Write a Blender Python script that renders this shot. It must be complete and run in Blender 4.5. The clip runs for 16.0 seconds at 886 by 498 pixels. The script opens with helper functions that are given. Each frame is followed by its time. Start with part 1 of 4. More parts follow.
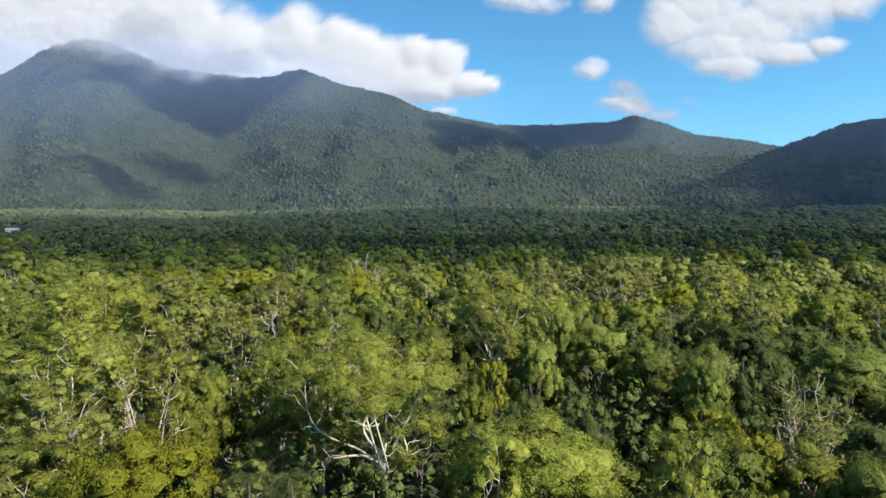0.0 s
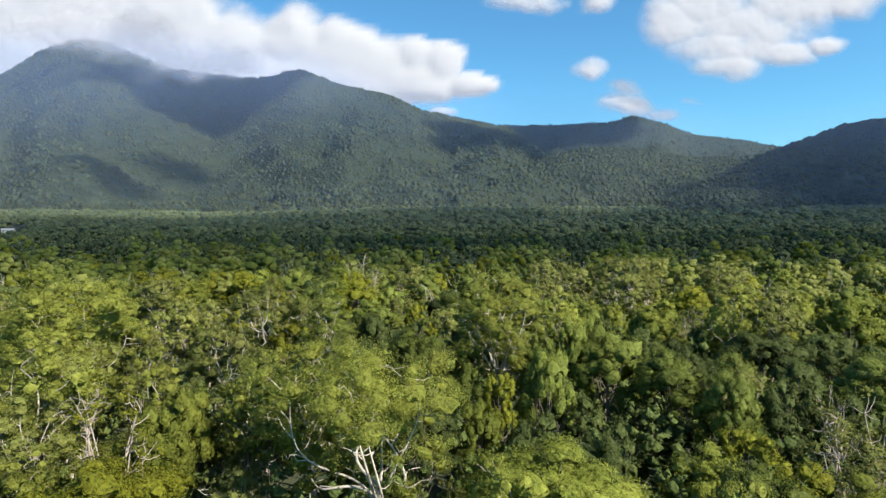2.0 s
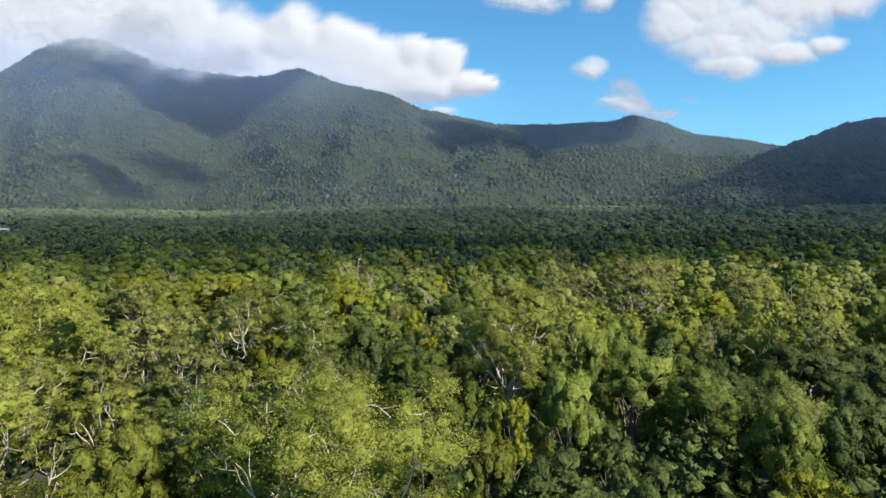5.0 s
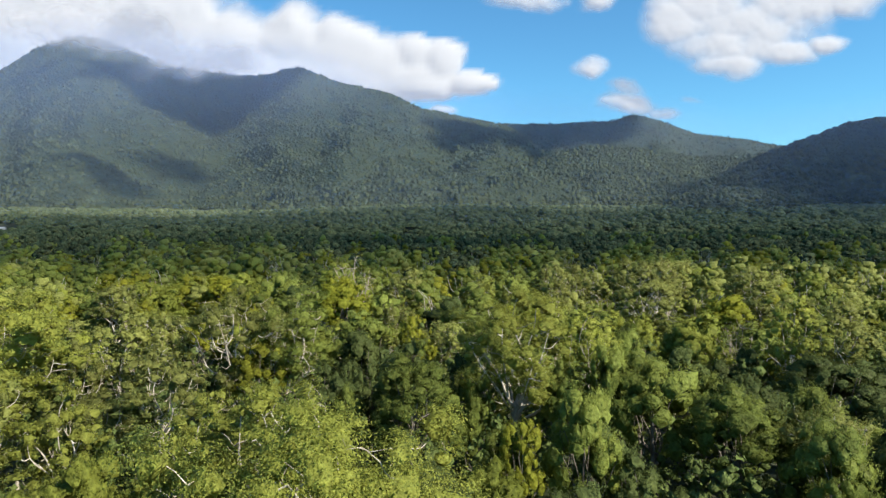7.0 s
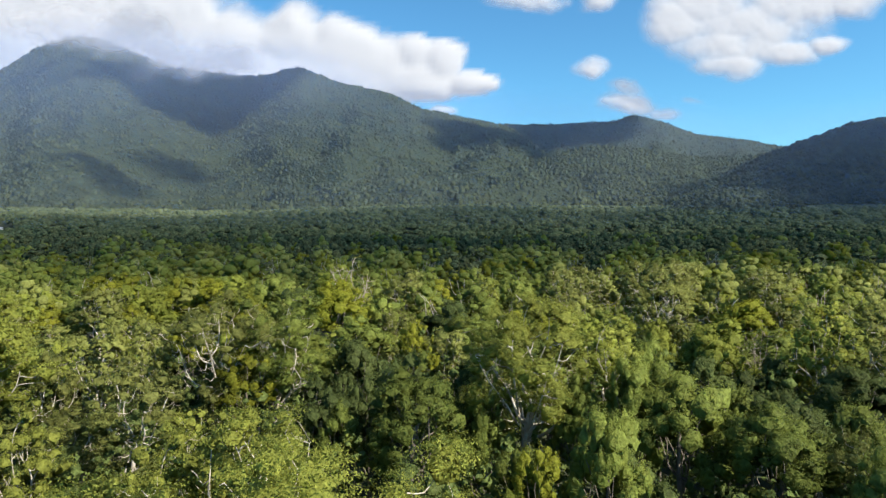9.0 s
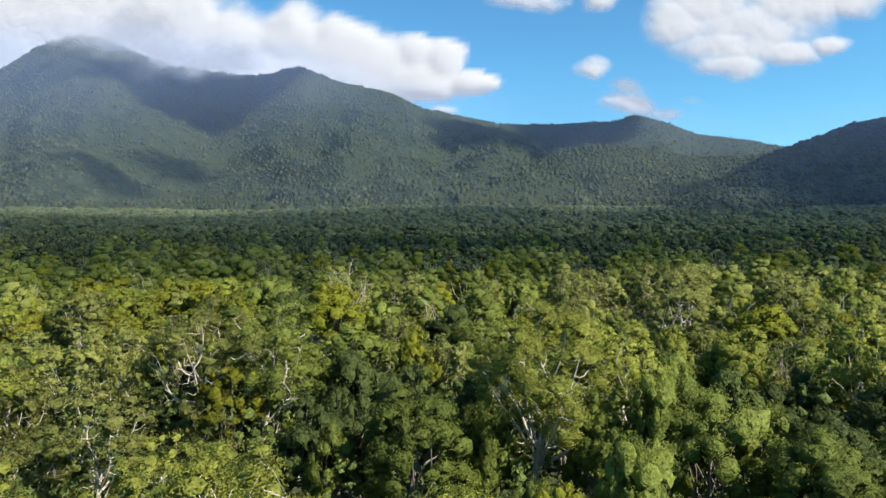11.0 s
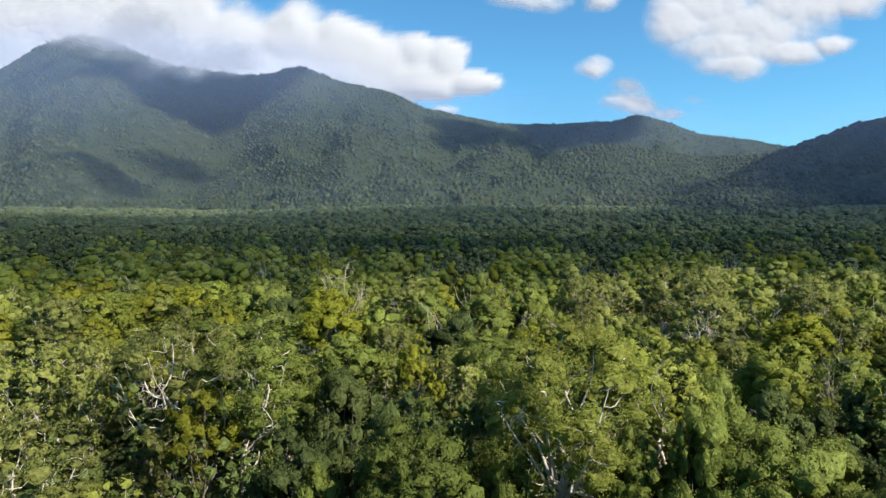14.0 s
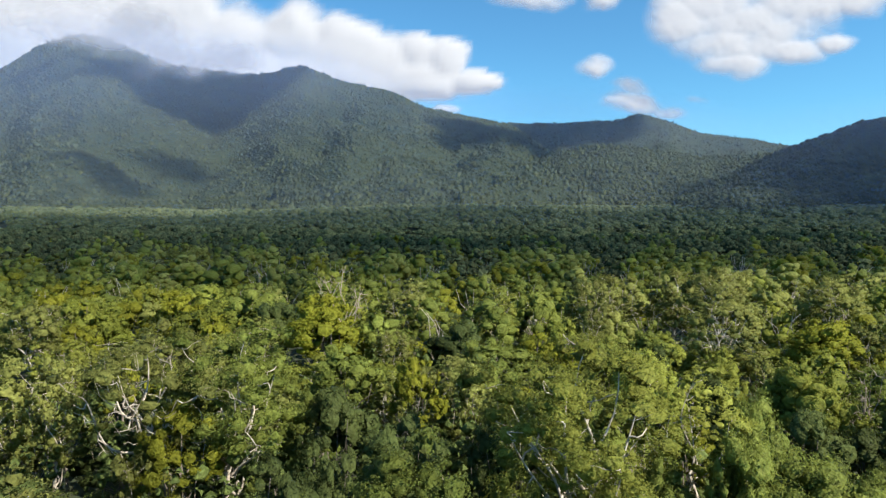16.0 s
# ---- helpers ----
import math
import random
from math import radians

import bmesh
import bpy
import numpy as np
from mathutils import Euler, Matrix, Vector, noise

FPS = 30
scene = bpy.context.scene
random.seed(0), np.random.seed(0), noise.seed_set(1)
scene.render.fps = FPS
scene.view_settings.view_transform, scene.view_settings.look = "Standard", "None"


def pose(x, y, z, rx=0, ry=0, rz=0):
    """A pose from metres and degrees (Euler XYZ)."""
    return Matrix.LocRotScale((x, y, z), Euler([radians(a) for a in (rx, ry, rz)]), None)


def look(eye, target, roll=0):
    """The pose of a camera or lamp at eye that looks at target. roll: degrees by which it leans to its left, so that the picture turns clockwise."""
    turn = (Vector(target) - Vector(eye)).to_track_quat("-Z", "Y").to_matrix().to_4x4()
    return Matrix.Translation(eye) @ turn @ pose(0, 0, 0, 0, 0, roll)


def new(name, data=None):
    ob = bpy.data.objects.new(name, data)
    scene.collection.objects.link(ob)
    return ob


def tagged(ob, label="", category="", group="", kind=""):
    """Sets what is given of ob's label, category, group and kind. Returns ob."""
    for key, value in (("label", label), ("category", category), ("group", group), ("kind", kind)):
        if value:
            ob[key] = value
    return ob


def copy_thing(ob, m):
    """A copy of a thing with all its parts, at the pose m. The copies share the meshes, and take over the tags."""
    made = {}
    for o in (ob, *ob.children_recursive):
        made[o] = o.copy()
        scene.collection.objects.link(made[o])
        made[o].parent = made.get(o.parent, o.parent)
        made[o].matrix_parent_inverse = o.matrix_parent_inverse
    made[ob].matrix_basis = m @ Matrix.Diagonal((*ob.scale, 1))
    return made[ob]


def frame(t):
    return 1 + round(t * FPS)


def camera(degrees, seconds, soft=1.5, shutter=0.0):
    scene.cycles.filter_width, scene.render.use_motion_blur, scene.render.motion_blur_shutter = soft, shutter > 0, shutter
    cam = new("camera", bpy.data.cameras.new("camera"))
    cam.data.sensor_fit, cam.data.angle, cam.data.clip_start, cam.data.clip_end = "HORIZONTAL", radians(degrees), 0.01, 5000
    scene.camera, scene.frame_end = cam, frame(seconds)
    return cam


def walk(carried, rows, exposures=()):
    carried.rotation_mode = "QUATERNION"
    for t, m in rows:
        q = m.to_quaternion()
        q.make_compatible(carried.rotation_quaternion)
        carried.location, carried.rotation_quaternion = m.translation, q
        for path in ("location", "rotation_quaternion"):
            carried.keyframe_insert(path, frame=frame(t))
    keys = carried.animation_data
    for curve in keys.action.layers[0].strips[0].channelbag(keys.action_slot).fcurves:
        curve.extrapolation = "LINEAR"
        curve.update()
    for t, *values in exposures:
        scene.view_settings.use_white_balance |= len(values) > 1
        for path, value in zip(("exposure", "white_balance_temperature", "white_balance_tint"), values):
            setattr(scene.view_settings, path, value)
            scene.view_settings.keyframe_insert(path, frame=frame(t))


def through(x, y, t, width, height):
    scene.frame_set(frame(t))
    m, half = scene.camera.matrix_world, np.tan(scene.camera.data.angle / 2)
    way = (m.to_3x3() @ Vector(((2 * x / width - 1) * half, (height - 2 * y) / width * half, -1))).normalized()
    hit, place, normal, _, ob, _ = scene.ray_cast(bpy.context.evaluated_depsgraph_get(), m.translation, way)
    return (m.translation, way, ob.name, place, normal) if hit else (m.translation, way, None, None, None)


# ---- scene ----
cam = camera(73.0, 16.0, 1.35)
PATH = [
    (0.0, pose(0.002, 0.000, 36.001, 87.146, 0.078, -0.001)),
    (0.5, pose(-0.076, 1.366, 35.998, 87.145, 0.084, -0.015)),
    (1.0, pose(-0.155, 2.814, 36.000, 87.153, 0.084, -0.036)),
    (1.5, pose(-0.226, 4.357, 35.997, 87.161, 0.087, -0.056)),
    (2.0, pose(-0.291, 5.970, 35.982, 87.167, 0.093, -0.069)),
    (2.5, pose(-0.328, 7.621, 35.945, 87.161, 0.108, -0.075)),
    (3.0, pose(-0.374, 9.288, 35.901, 87.158, 0.126, -0.078)),
    (3.5, pose(-0.391, 10.941, 35.855, 87.149, 0.132, -0.093)),
    (4.0, pose(-0.424, 12.588, 35.818, 87.148, 0.132, -0.108)),
    (6.5, pose(-0.473, 20.510, 35.797, 87.078, 0.028, -0.119)),
    (7.0, pose(-0.548, 22.187, 35.784, 87.069, 0.024, -0.126)),
    (7.5, pose(-0.607, 23.787, 35.751, 87.070, 0.017, -0.121)),
    (8.0, pose(-0.683, 25.312, 35.713, 87.083, 0.007, -0.113)),
    (8.5, pose(-0.788, 26.786, 35.689, 87.112, -0.001, -0.106)),
    (9.0, pose(-0.885, 28.223, 35.657, 87.124, -0.012, -0.100)),
    (11.5, pose(-1.230, 35.506, 35.707, 87.117, -0.098, -0.025)),
    (12.0, pose(-1.277, 36.903, 35.696, 87.118, -0.107, 0.000)),
    (12.5, pose(-1.331, 38.276, 35.693, 87.124, -0.103, 0.021)),
    (13.0, pose(-1.375, 39.670, 35.699, 87.126, -0.098, 0.041)),
    (13.5, pose(-1.413, 41.081, 35.712, 87.123, -0.099, 0.066)),
    (14.0, pose(-1.446, 42.491, 35.735, 87.119, -0.101, 0.091)),
    (14.5, pose(-1.484, 43.885, 35.782, 87.114, -0.107, 0.118)),
    (15.0, pose(-1.526, 45.269, 35.841, 87.098, -0.107, 0.136)),
    (15.5, pose(-1.570, 46.632, 35.918, 87.078, -0.094, 0.154)),
    (16.0, pose(-1.622, 48.000, 36.002, 87.066, -0.072, 0.170)),
]
walk(cam, PATH)
scene.view_settings.exposure = 1.02

# ---- sky, sun ----
TO_SUN = Vector((0.62, -0.40, 0.66)).normalized()
world = bpy.data.worlds.new("sky")
scene.world = world
world.use_nodes = True
wn = world.node_tree.nodes
sky = wn.new("ShaderNodeTexSky")
sky.sky_type = "NISHITA"
sky.sun_disc = False
sky.sun_elevation = math.asin(TO_SUN.z)
sky.sun_rotation = math.atan2(TO_SUN.x, TO_SUN.y)
sky.air_density, sky.dust_density, sky.ozone_density = 1.0, 0.3, 1.6
wn["Background"].inputs["Strength"].default_value = 0.077
tint = wn.new("ShaderNodeMix")
tint.data_type, tint.blend_type = "RGBA", "MULTIPLY"
tint.inputs[0].default_value = 1.0
tint.inputs[7].default_value = (0.50, 0.99, 1.18, 1)
world.node_tree.links.new(sky.outputs[0], tint.inputs[6])
world.node_tree.links.new(tint.outputs[2], wn["Background"].inputs["Color"])
sun_data = bpy.data.lights.new("sun", "SUN")
sun_data.energy, sun_data.angle, sun_data.color = 5.0, radians(0.5), (1.0, 0.93, 0.79)
sun = new("sun", sun_data)
sun.matrix_world = look(TO_SUN * 900, (0, 0, 0))


# ---- materials ----
def nodes_of(name):
    m = bpy.data.materials.new(name)
    m.use_nodes = True
    nt = m.node_tree
    nt.nodes.clear()
    return m, nt, nt.nodes.new("ShaderNodeOutputMaterial")


def mix_colour(nt, fac, a, b):
    n = nt.nodes.new("ShaderNodeMix")
    n.data_type = "RGBA"
    for sock, val in ((n.inputs[0], fac), (n.inputs[6], a), (n.inputs[7], b)):
        if isinstance(val, bpy.types.NodeSocket):
            nt.links.new(val, sock)
        elif isinstance(val, (int, float)):
            sock.default_value = val
        else:
            sock.default_value = (*val, 1)
    return n.outputs[2]


def noise_at(nt, scale, detail=3.0, lo=0.35, hi=0.65):
    geo = nt.nodes.new("ShaderNodeNewGeometry")
    tex = nt.nodes.new("ShaderNodeTexNoise")
    tex.inputs["Scale"].default_value, tex.inputs["Detail"].default_value = scale, detail
    nt.links.new(geo.outputs["Position"], tex.inputs["Vector"])
    ramp = nt.nodes.new("ShaderNodeMapRange")
    ramp.inputs[1].default_value, ramp.inputs[2].default_value = lo, hi
    nt.links.new(tex.outputs["Fac"], ramp.inputs[0])
    return ramp.outputs[0], tex


def leaf_material(name, dark, light, third, through=0.3, gloss=0.25, rough=0.5, patch=0.12, relief=0.35, fine=2.6, vary=0.5):
    """Foliage: each leaf spray differs a little, each tree differs more, and patches run across the canopy."""
    m, nt, out = nodes_of(name)
    geo = nt.nodes.new("ShaderNodeNewGeometry")
    info = nt.nodes.new("ShaderNodeObjectInfo")
    even = nt.nodes.new("ShaderNodeMapRange")
    even.inputs[3].default_value, even.inputs[4].default_value = (0.2, 0.8) if fine > 1 else (0.0, 1.0)
    nt.links.new(geo.outputs["Random Per Island"], even.inputs[0])
    spray = mix_colour(nt, even.outputs[0], dark, light)
    wide, _ = noise_at(nt, patch)
    half = nt.nodes.new("ShaderNodeMath")
    half.operation = "MULTIPLY_ADD"
    nt.links.new(info.outputs["Random"], half.inputs[0])
    half.inputs[1].default_value = 0.5
    halfb = nt.nodes.new("ShaderNodeMath")
    halfb.operation = "MULTIPLY"
    halfb.inputs[1].default_value = 0.5
    nt.links.new(wide, halfb.inputs[0])
    nt.links.new(halfb.outputs[0], half.inputs[2])
    col = mix_colour(nt, half.outputs[0], spray, third)
    col = mix_colour(nt, 0.4, col, spray)
    near, _ = noise_at(nt, patch * 0.9, 1.0)
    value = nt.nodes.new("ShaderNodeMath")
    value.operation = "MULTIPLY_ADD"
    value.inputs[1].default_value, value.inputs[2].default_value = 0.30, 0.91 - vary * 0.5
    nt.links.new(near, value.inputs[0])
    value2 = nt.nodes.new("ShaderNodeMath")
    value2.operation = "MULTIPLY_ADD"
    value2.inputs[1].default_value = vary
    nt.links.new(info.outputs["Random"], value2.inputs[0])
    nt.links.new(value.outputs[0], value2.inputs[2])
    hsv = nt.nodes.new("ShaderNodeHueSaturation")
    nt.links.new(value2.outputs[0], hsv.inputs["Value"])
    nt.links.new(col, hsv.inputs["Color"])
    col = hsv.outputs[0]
    bsdf = nt.nodes.new("ShaderNodeBsdfPrincipled")
    nt.links.new(col, bsdf.inputs["Base Color"])
    bsdf.inputs["Roughness"].default_value = rough
    bsdf.inputs["Specular IOR Level"].default_value = gloss
    # fine noise varies leaf tone and paints the shade of gaps into it
    if relief:
        spot, grain = noise_at(nt, fine, 4.0)
        dim = nt.nodes.new("ShaderNodeMapRange")
        dim.inputs[3].default_value, dim.inputs[4].default_value = (0.6, 1.3) if fine > 1 else (0.5, 1.35)
        nt.links.new(spot, dim.inputs[0])
        leafy = nt.nodes.new("ShaderNodeHueSaturation")
        nt.links.new(dim.outputs[0], leafy.inputs["Value"])
        nt.links.new(col, leafy.inputs["Color"])
        nt.links.new(leafy.outputs[0], bsdf.inputs["Base Color"])
        bp = nt.nodes.new("ShaderNodeBump")
        bp.inputs["Strength"].default_value, bp.inputs["Distance"].default_value = 1.0, relief
        nt.links.new(grain.outputs["Fac"], bp.inputs["Height"])
        nt.links.new(bp.outputs[0], bsdf.inputs["Normal"])
    tr = nt.nodes.new("ShaderNodeBsdfTranslucent")
    nt.links.new(col, tr.inputs["Color"])
    mixs = nt.nodes.new("ShaderNodeMixShader")
    mixs.inputs[0].default_value = through
    nt.links.new(bsdf.outputs[0], mixs.inputs[1])
    nt.links.new(tr.outputs[0], mixs.inputs[2])
    nt.links.new(mixs.outputs[0], out.inputs[0])
    return m


def rough_material(name, a, b, scale, rough=0.85, bump=0.4, stretch=None):
    """Bark, soil and the like: two colours broken up at two scales, with relief."""
    m, nt, out = nodes_of(name)
    fac, tex = noise_at(nt, scale, 5.0)
    big, _ = noise_at(nt, scale * 0.17, 2.0)
    col = mix_colour(nt, fac, a, b)
    col = mix_colour(nt, big, col, tuple(x * 0.6 for x in a))
    col = mix_colour(nt, 0.6, col, mix_colour(nt, fac, a, b))
    bsdf = nt.nodes.new("ShaderNodeBsdfPrincipled")
    bsdf.inputs["Roughness"].default_value = rough
    nt.links.new(col, bsdf.inputs["Base Color"])
    bp = nt.nodes.new("ShaderNodeBump")
    bp.inputs["Strength"].default_value = bump
    nt.links.new(tex.outputs["Fac"], bp.inputs["Height"])
    nt.links.new(bp.outputs[0], bsdf.inputs["Normal"])
    nt.links.new(bsdf.outputs[0], out.inputs[0])
    return m


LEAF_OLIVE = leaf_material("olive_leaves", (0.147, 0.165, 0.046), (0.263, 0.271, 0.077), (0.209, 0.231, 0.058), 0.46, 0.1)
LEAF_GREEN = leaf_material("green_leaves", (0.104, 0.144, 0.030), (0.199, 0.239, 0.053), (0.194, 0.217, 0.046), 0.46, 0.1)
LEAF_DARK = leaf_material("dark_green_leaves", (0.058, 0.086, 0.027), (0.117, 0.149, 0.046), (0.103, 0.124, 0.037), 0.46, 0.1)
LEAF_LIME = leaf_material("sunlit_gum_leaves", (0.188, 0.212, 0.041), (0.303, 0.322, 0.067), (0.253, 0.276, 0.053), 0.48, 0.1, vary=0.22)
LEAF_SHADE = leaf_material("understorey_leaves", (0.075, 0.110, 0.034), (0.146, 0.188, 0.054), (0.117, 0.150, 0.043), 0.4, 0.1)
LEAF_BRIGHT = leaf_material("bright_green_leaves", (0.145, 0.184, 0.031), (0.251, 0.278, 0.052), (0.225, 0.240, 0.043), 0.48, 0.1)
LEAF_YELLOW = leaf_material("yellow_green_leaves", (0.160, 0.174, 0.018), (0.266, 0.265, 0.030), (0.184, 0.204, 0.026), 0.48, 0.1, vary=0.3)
# far leaf colours are greyed towards blue, with some haze in them
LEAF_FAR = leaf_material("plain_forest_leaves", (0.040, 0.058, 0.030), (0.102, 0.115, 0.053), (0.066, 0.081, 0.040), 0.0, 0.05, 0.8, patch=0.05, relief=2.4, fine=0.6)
LEAF_HILL = leaf_material("hill_forest_leaves", (0.018, 0.028, 0.017), (0.058, 0.071, 0.036), (0.040, 0.048, 0.029), 0.0, 0.05, 0.8, patch=0.02, relief=2.5, fine=0.75)
BARK_PALE = rough_material("pale_paper_bark", (0.54, 0.49, 0.42), (0.34, 0.28, 0.22), 1.6)
BARK_GREY = rough_material("grey_bark", (0.20, 0.17, 0.14), (0.10, 0.085, 0.07), 2.0)
TWIG_PINK = rough_material("bare_pinkish_twigs", (0.46, 0.38, 0.32), (0.30, 0.24, 0.19), 2.0)
SOIL = rough_material("leaf_litter", (0.026, 0.040, 0.016), (0.046, 0.050, 0.024), 0.15)


def far_canopy(name, a, b):
    """Closed canopy far off: rounded cells the size of crowns, each with its own tone."""
    m, nt, out = nodes_of(name)
    geo = nt.nodes.new("ShaderNodeNewGeometry")
    cell = nt.nodes.new("ShaderNodeTexVoronoi")
    cell.inputs["Scale"].default_value, cell.inputs["Randomness"].default_value = 0.135, 1.0
    nt.links.new(geo.outputs["Position"], cell.inputs["Vector"])
    bright = nt.nodes.new("ShaderNodeSeparateColor")
    nt.links.new(cell.outputs["Color"], bright.inputs[0])
    patch, _ = noise_at(nt, 0.012)
    col = mix_colour(nt, bright.outputs[0], a, b)
    col = mix_colour(nt, patch, col, tuple(x * 0.8 for x in b))
    flip = nt.nodes.new("ShaderNodeMath")
    flip.operation = "SUBTRACT"
    flip.inputs[0].default_value = 1.0
    nt.links.new(cell.outputs["Distance"], flip.inputs[1])
    grain = nt.nodes.new("ShaderNodeTexNoise")
    grain.inputs["Scale"].default_value, grain.inputs["Detail"].default_value = 0.3, 3
    nt.links.new(geo.outputs["Position"], grain.inputs["Vector"])
    total = nt.nodes.new("ShaderNodeMath")
    total.operation = "ADD"
    nt.links.new(flip.outputs[0], total.inputs[0])
    nt.links.new(grain.outputs["Fac"], total.inputs[1])
    bp = nt.nodes.new("ShaderNodeBump")
    bp.inputs["Strength"].default_value, bp.inputs["Distance"].default_value = 0.8, 6.0
    nt.links.new(total.outputs[0], bp.inputs["Height"])
    bsdf = nt.nodes.new("ShaderNodeBsdfPrincipled")
    bsdf.inputs["Roughness"].default_value, bsdf.inputs["Specular IOR Level"].default_value = 0.8, 0.05
    nt.links.new(col, bsdf.inputs["Base Color"])
    nt.links.new(bp.outputs[0], bsdf.inputs["Normal"])
    nt.links.new(bsdf.outputs[0], out.inputs[0])
    return m


HILL_SOIL = far_canopy("hill_canopy", (0.018, 0.028, 0.018), (0.040, 0.052, 0.029))


def cloud_material(name):
    m, nt, out = nodes_of(name)
    att = nt.nodes.new("ShaderNodeAttribute")
    att.attribute_name = "thickness"
    clear = nt.nodes.new("ShaderNodeBsdfTransparent")
    lit = nt.nodes.new("ShaderNodeBsdfDiffuse")
    lit.inputs["Color"].default_value = (0.37, 0.37, 0.37, 1)
    back = nt.nodes.new("ShaderNodeBsdfTranslucent")
    back.inputs["Color"].default_value = (0.44, 0.44, 0.47, 1)
    body = nt.nodes.new("ShaderNodeMixShader")
    body.inputs[0].default_value = 0.45
    nt.links.new(lit.outputs[0], body.inputs[1])
    nt.links.new(back.outputs[0], body.inputs[2])
    # clouds also give off light of their own, which keeps them white
    glow = nt.nodes.new("ShaderNodeEmission")
    glow.inputs["Color"].default_value = (0.80, 0.77, 0.86, 1)
    glow.inputs["Strength"].default_value = 0.26
    both = nt.nodes.new("ShaderNodeAddShader")
    nt.links.new(body.outputs[0], both.inputs[0])
    nt.links.new(glow.outputs[0], both.inputs[1])
    mixs = nt.nodes.new("ShaderNodeMixShader")
    nt.links.new(att.outputs["Fac"], mixs.inputs[0])
    nt.links.new(clear.outputs[0], mixs.inputs[1])
    nt.links.new(both.outputs[0], mixs.inputs[2])
    nt.links.new(mixs.outputs[0], out.inputs[0])
    return m


CLOUD = cloud_material("cloud_vapour")


# ---- mesh helpers ----
def mesh_of(name, verts, faces, material, smooth=False, normals=None):
    """A mesh from arrays: verts (n, 3), faces (m, 3) or (m, 4)."""
    verts, faces = np.asarray(verts, np.float32), np.asarray(faces, np.int32)
    k = faces.shape[1]
    me = bpy.data.meshes.new(name)
    me.vertices.add(len(verts))
    me.vertices.foreach_set("co", verts.ravel())
    me.loops.add(faces.size)
    me.loops.foreach_set("vertex_index", faces.ravel())
    me.polygons.add(len(faces))
    me.polygons.foreach_set("loop_start", np.arange(0, faces.size, k, dtype=np.int32))
    if smooth:
        me.polygons.foreach_set("use_smooth", np.ones(len(faces), bool))
    me.materials.append(material)
    me.update(calc_edges=True)
    if normals is not None:
        me.attributes.new("custom_normal", "FLOAT_VECTOR", "POINT").data.foreach_set("vector", np.asarray(normals, np.float32).ravel())
    return me


def part(name, me, parent, label=""):
    ob = new(name, me)
    ob.parent = parent
    return tagged(ob, label)


def lattice(ix, iy, seed):
    h = (ix * 374761393 + iy * 668265263 + seed * 974711) & 0x7FFFFFFF
    h = ((h ^ (h >> 13)) * 1274126177) & 0x7FFFFFFF
    return ((h ^ (h >> 16)) & 0xFFFF) / 65535.0


def value_noise(x, y, seed):
    x, y = np.asarray(x, float), np.asarray(y, float)
    ix, iy = np.floor(x).astype(np.int64), np.floor(y).astype(np.int64)
    fx, fy = x - ix, y - iy
    fx, fy = fx * fx * (3 - 2 * fx), fy * fy * (3 - 2 * fy)
    a, b = lattice(ix, iy, seed), lattice(ix + 1, iy, seed)
    c, d = lattice(ix, iy + 1, seed), lattice(ix + 1, iy + 1, seed)
    return (a * (1 - fx) + b * fx) * (1 - fy) + (c * (1 - fx) + d * fx) * fy


def fbm(x, y, seed, octaves=4):
    total, amp, norm = 0, 1.0, 0
    for k in range(octaves):
        total = total + amp * value_noise(x * 2 ** k, y * 2 ** k, seed + 17 * k)
        norm += amp
        amp *= 0.5
    return total / norm


def step(a, b, v):
    t = np.clip((np.asarray(v, float) - a) / (b - a), 0, 1)
    return t * t * (3 - 2 * t)


def grid_faces(nu, nv):
    i, j = np.meshgrid(np.arange(nu - 1), np.arange(nv - 1), indexing="ij")
    a = (i * nv + j).ravel()
    return np.stack([a, a + nv, a + nv + 1, a + 1], 1)


# ---- ground: flat coastal plain that rises gently to the foot of the range ----
EYE_Y, EYE_Z = 25.0, 36.0


def ground_z(x, y):
    y = np.asarray(y, float)
    return 42 * step(430, 1180, y) * (0.66 + 0.68 * fbm(np.asarray(x) / 380, y / 900, 31, 2)) + 1.5 * (value_noise(np.asarray(x) / 60, y / 60, 5) - 0.5)


edge = np.concatenate([-np.geomspace(4800, 60, 40), np.linspace(-50, 50, 11), np.geomspace(60, 4800, 40)])
gx, gy = np.meshgrid(edge, edge, indexing="ij")
ground = new("ground", mesh_of("ground", np.stack([gx.ravel(), gy.ravel(), ground_z(gx, gy).ravel()], 1), grid_faces(len(edge), len(edge)), SOIL, True))
tagged(ground, "dark leaf litter of the forest floor", "ground", kind="structure")


# ---- foliage arrays ----
def leaves(centres, normals, soft, size, rng, slim=0.62):
    """Pointed leaf sprays: one triangle each, lying across its normal; soft is the way that its part of the crown faces."""
    n = len(centres)
    nor = normals / np.maximum(np.linalg.norm(normals, axis=1, keepdims=True), 1e-6)
    t = np.cross(nor, rng.normal(size=(n, 3)))
    t /= np.maximum(np.linalg.norm(t, axis=1, keepdims=True), 1e-6)
    b = np.cross(nor, t)
    s = size * rng.uniform(0.65, 1.35, (n, 1))
    v = np.stack([centres + t * s * 0.62, centres - t * s * 0.38 + b * s * slim * 0.5, centres - t * s * 0.38 - b * s * slim * 0.5], 1)
    face = soft + 0.25 * nor
    face = face / np.maximum(np.linalg.norm(face, axis=1, keepdims=True), 1e-6)
    return v.reshape(-1, 3), np.repeat(face, 3, axis=0), np.arange(3 * n).reshape(-1, 3)


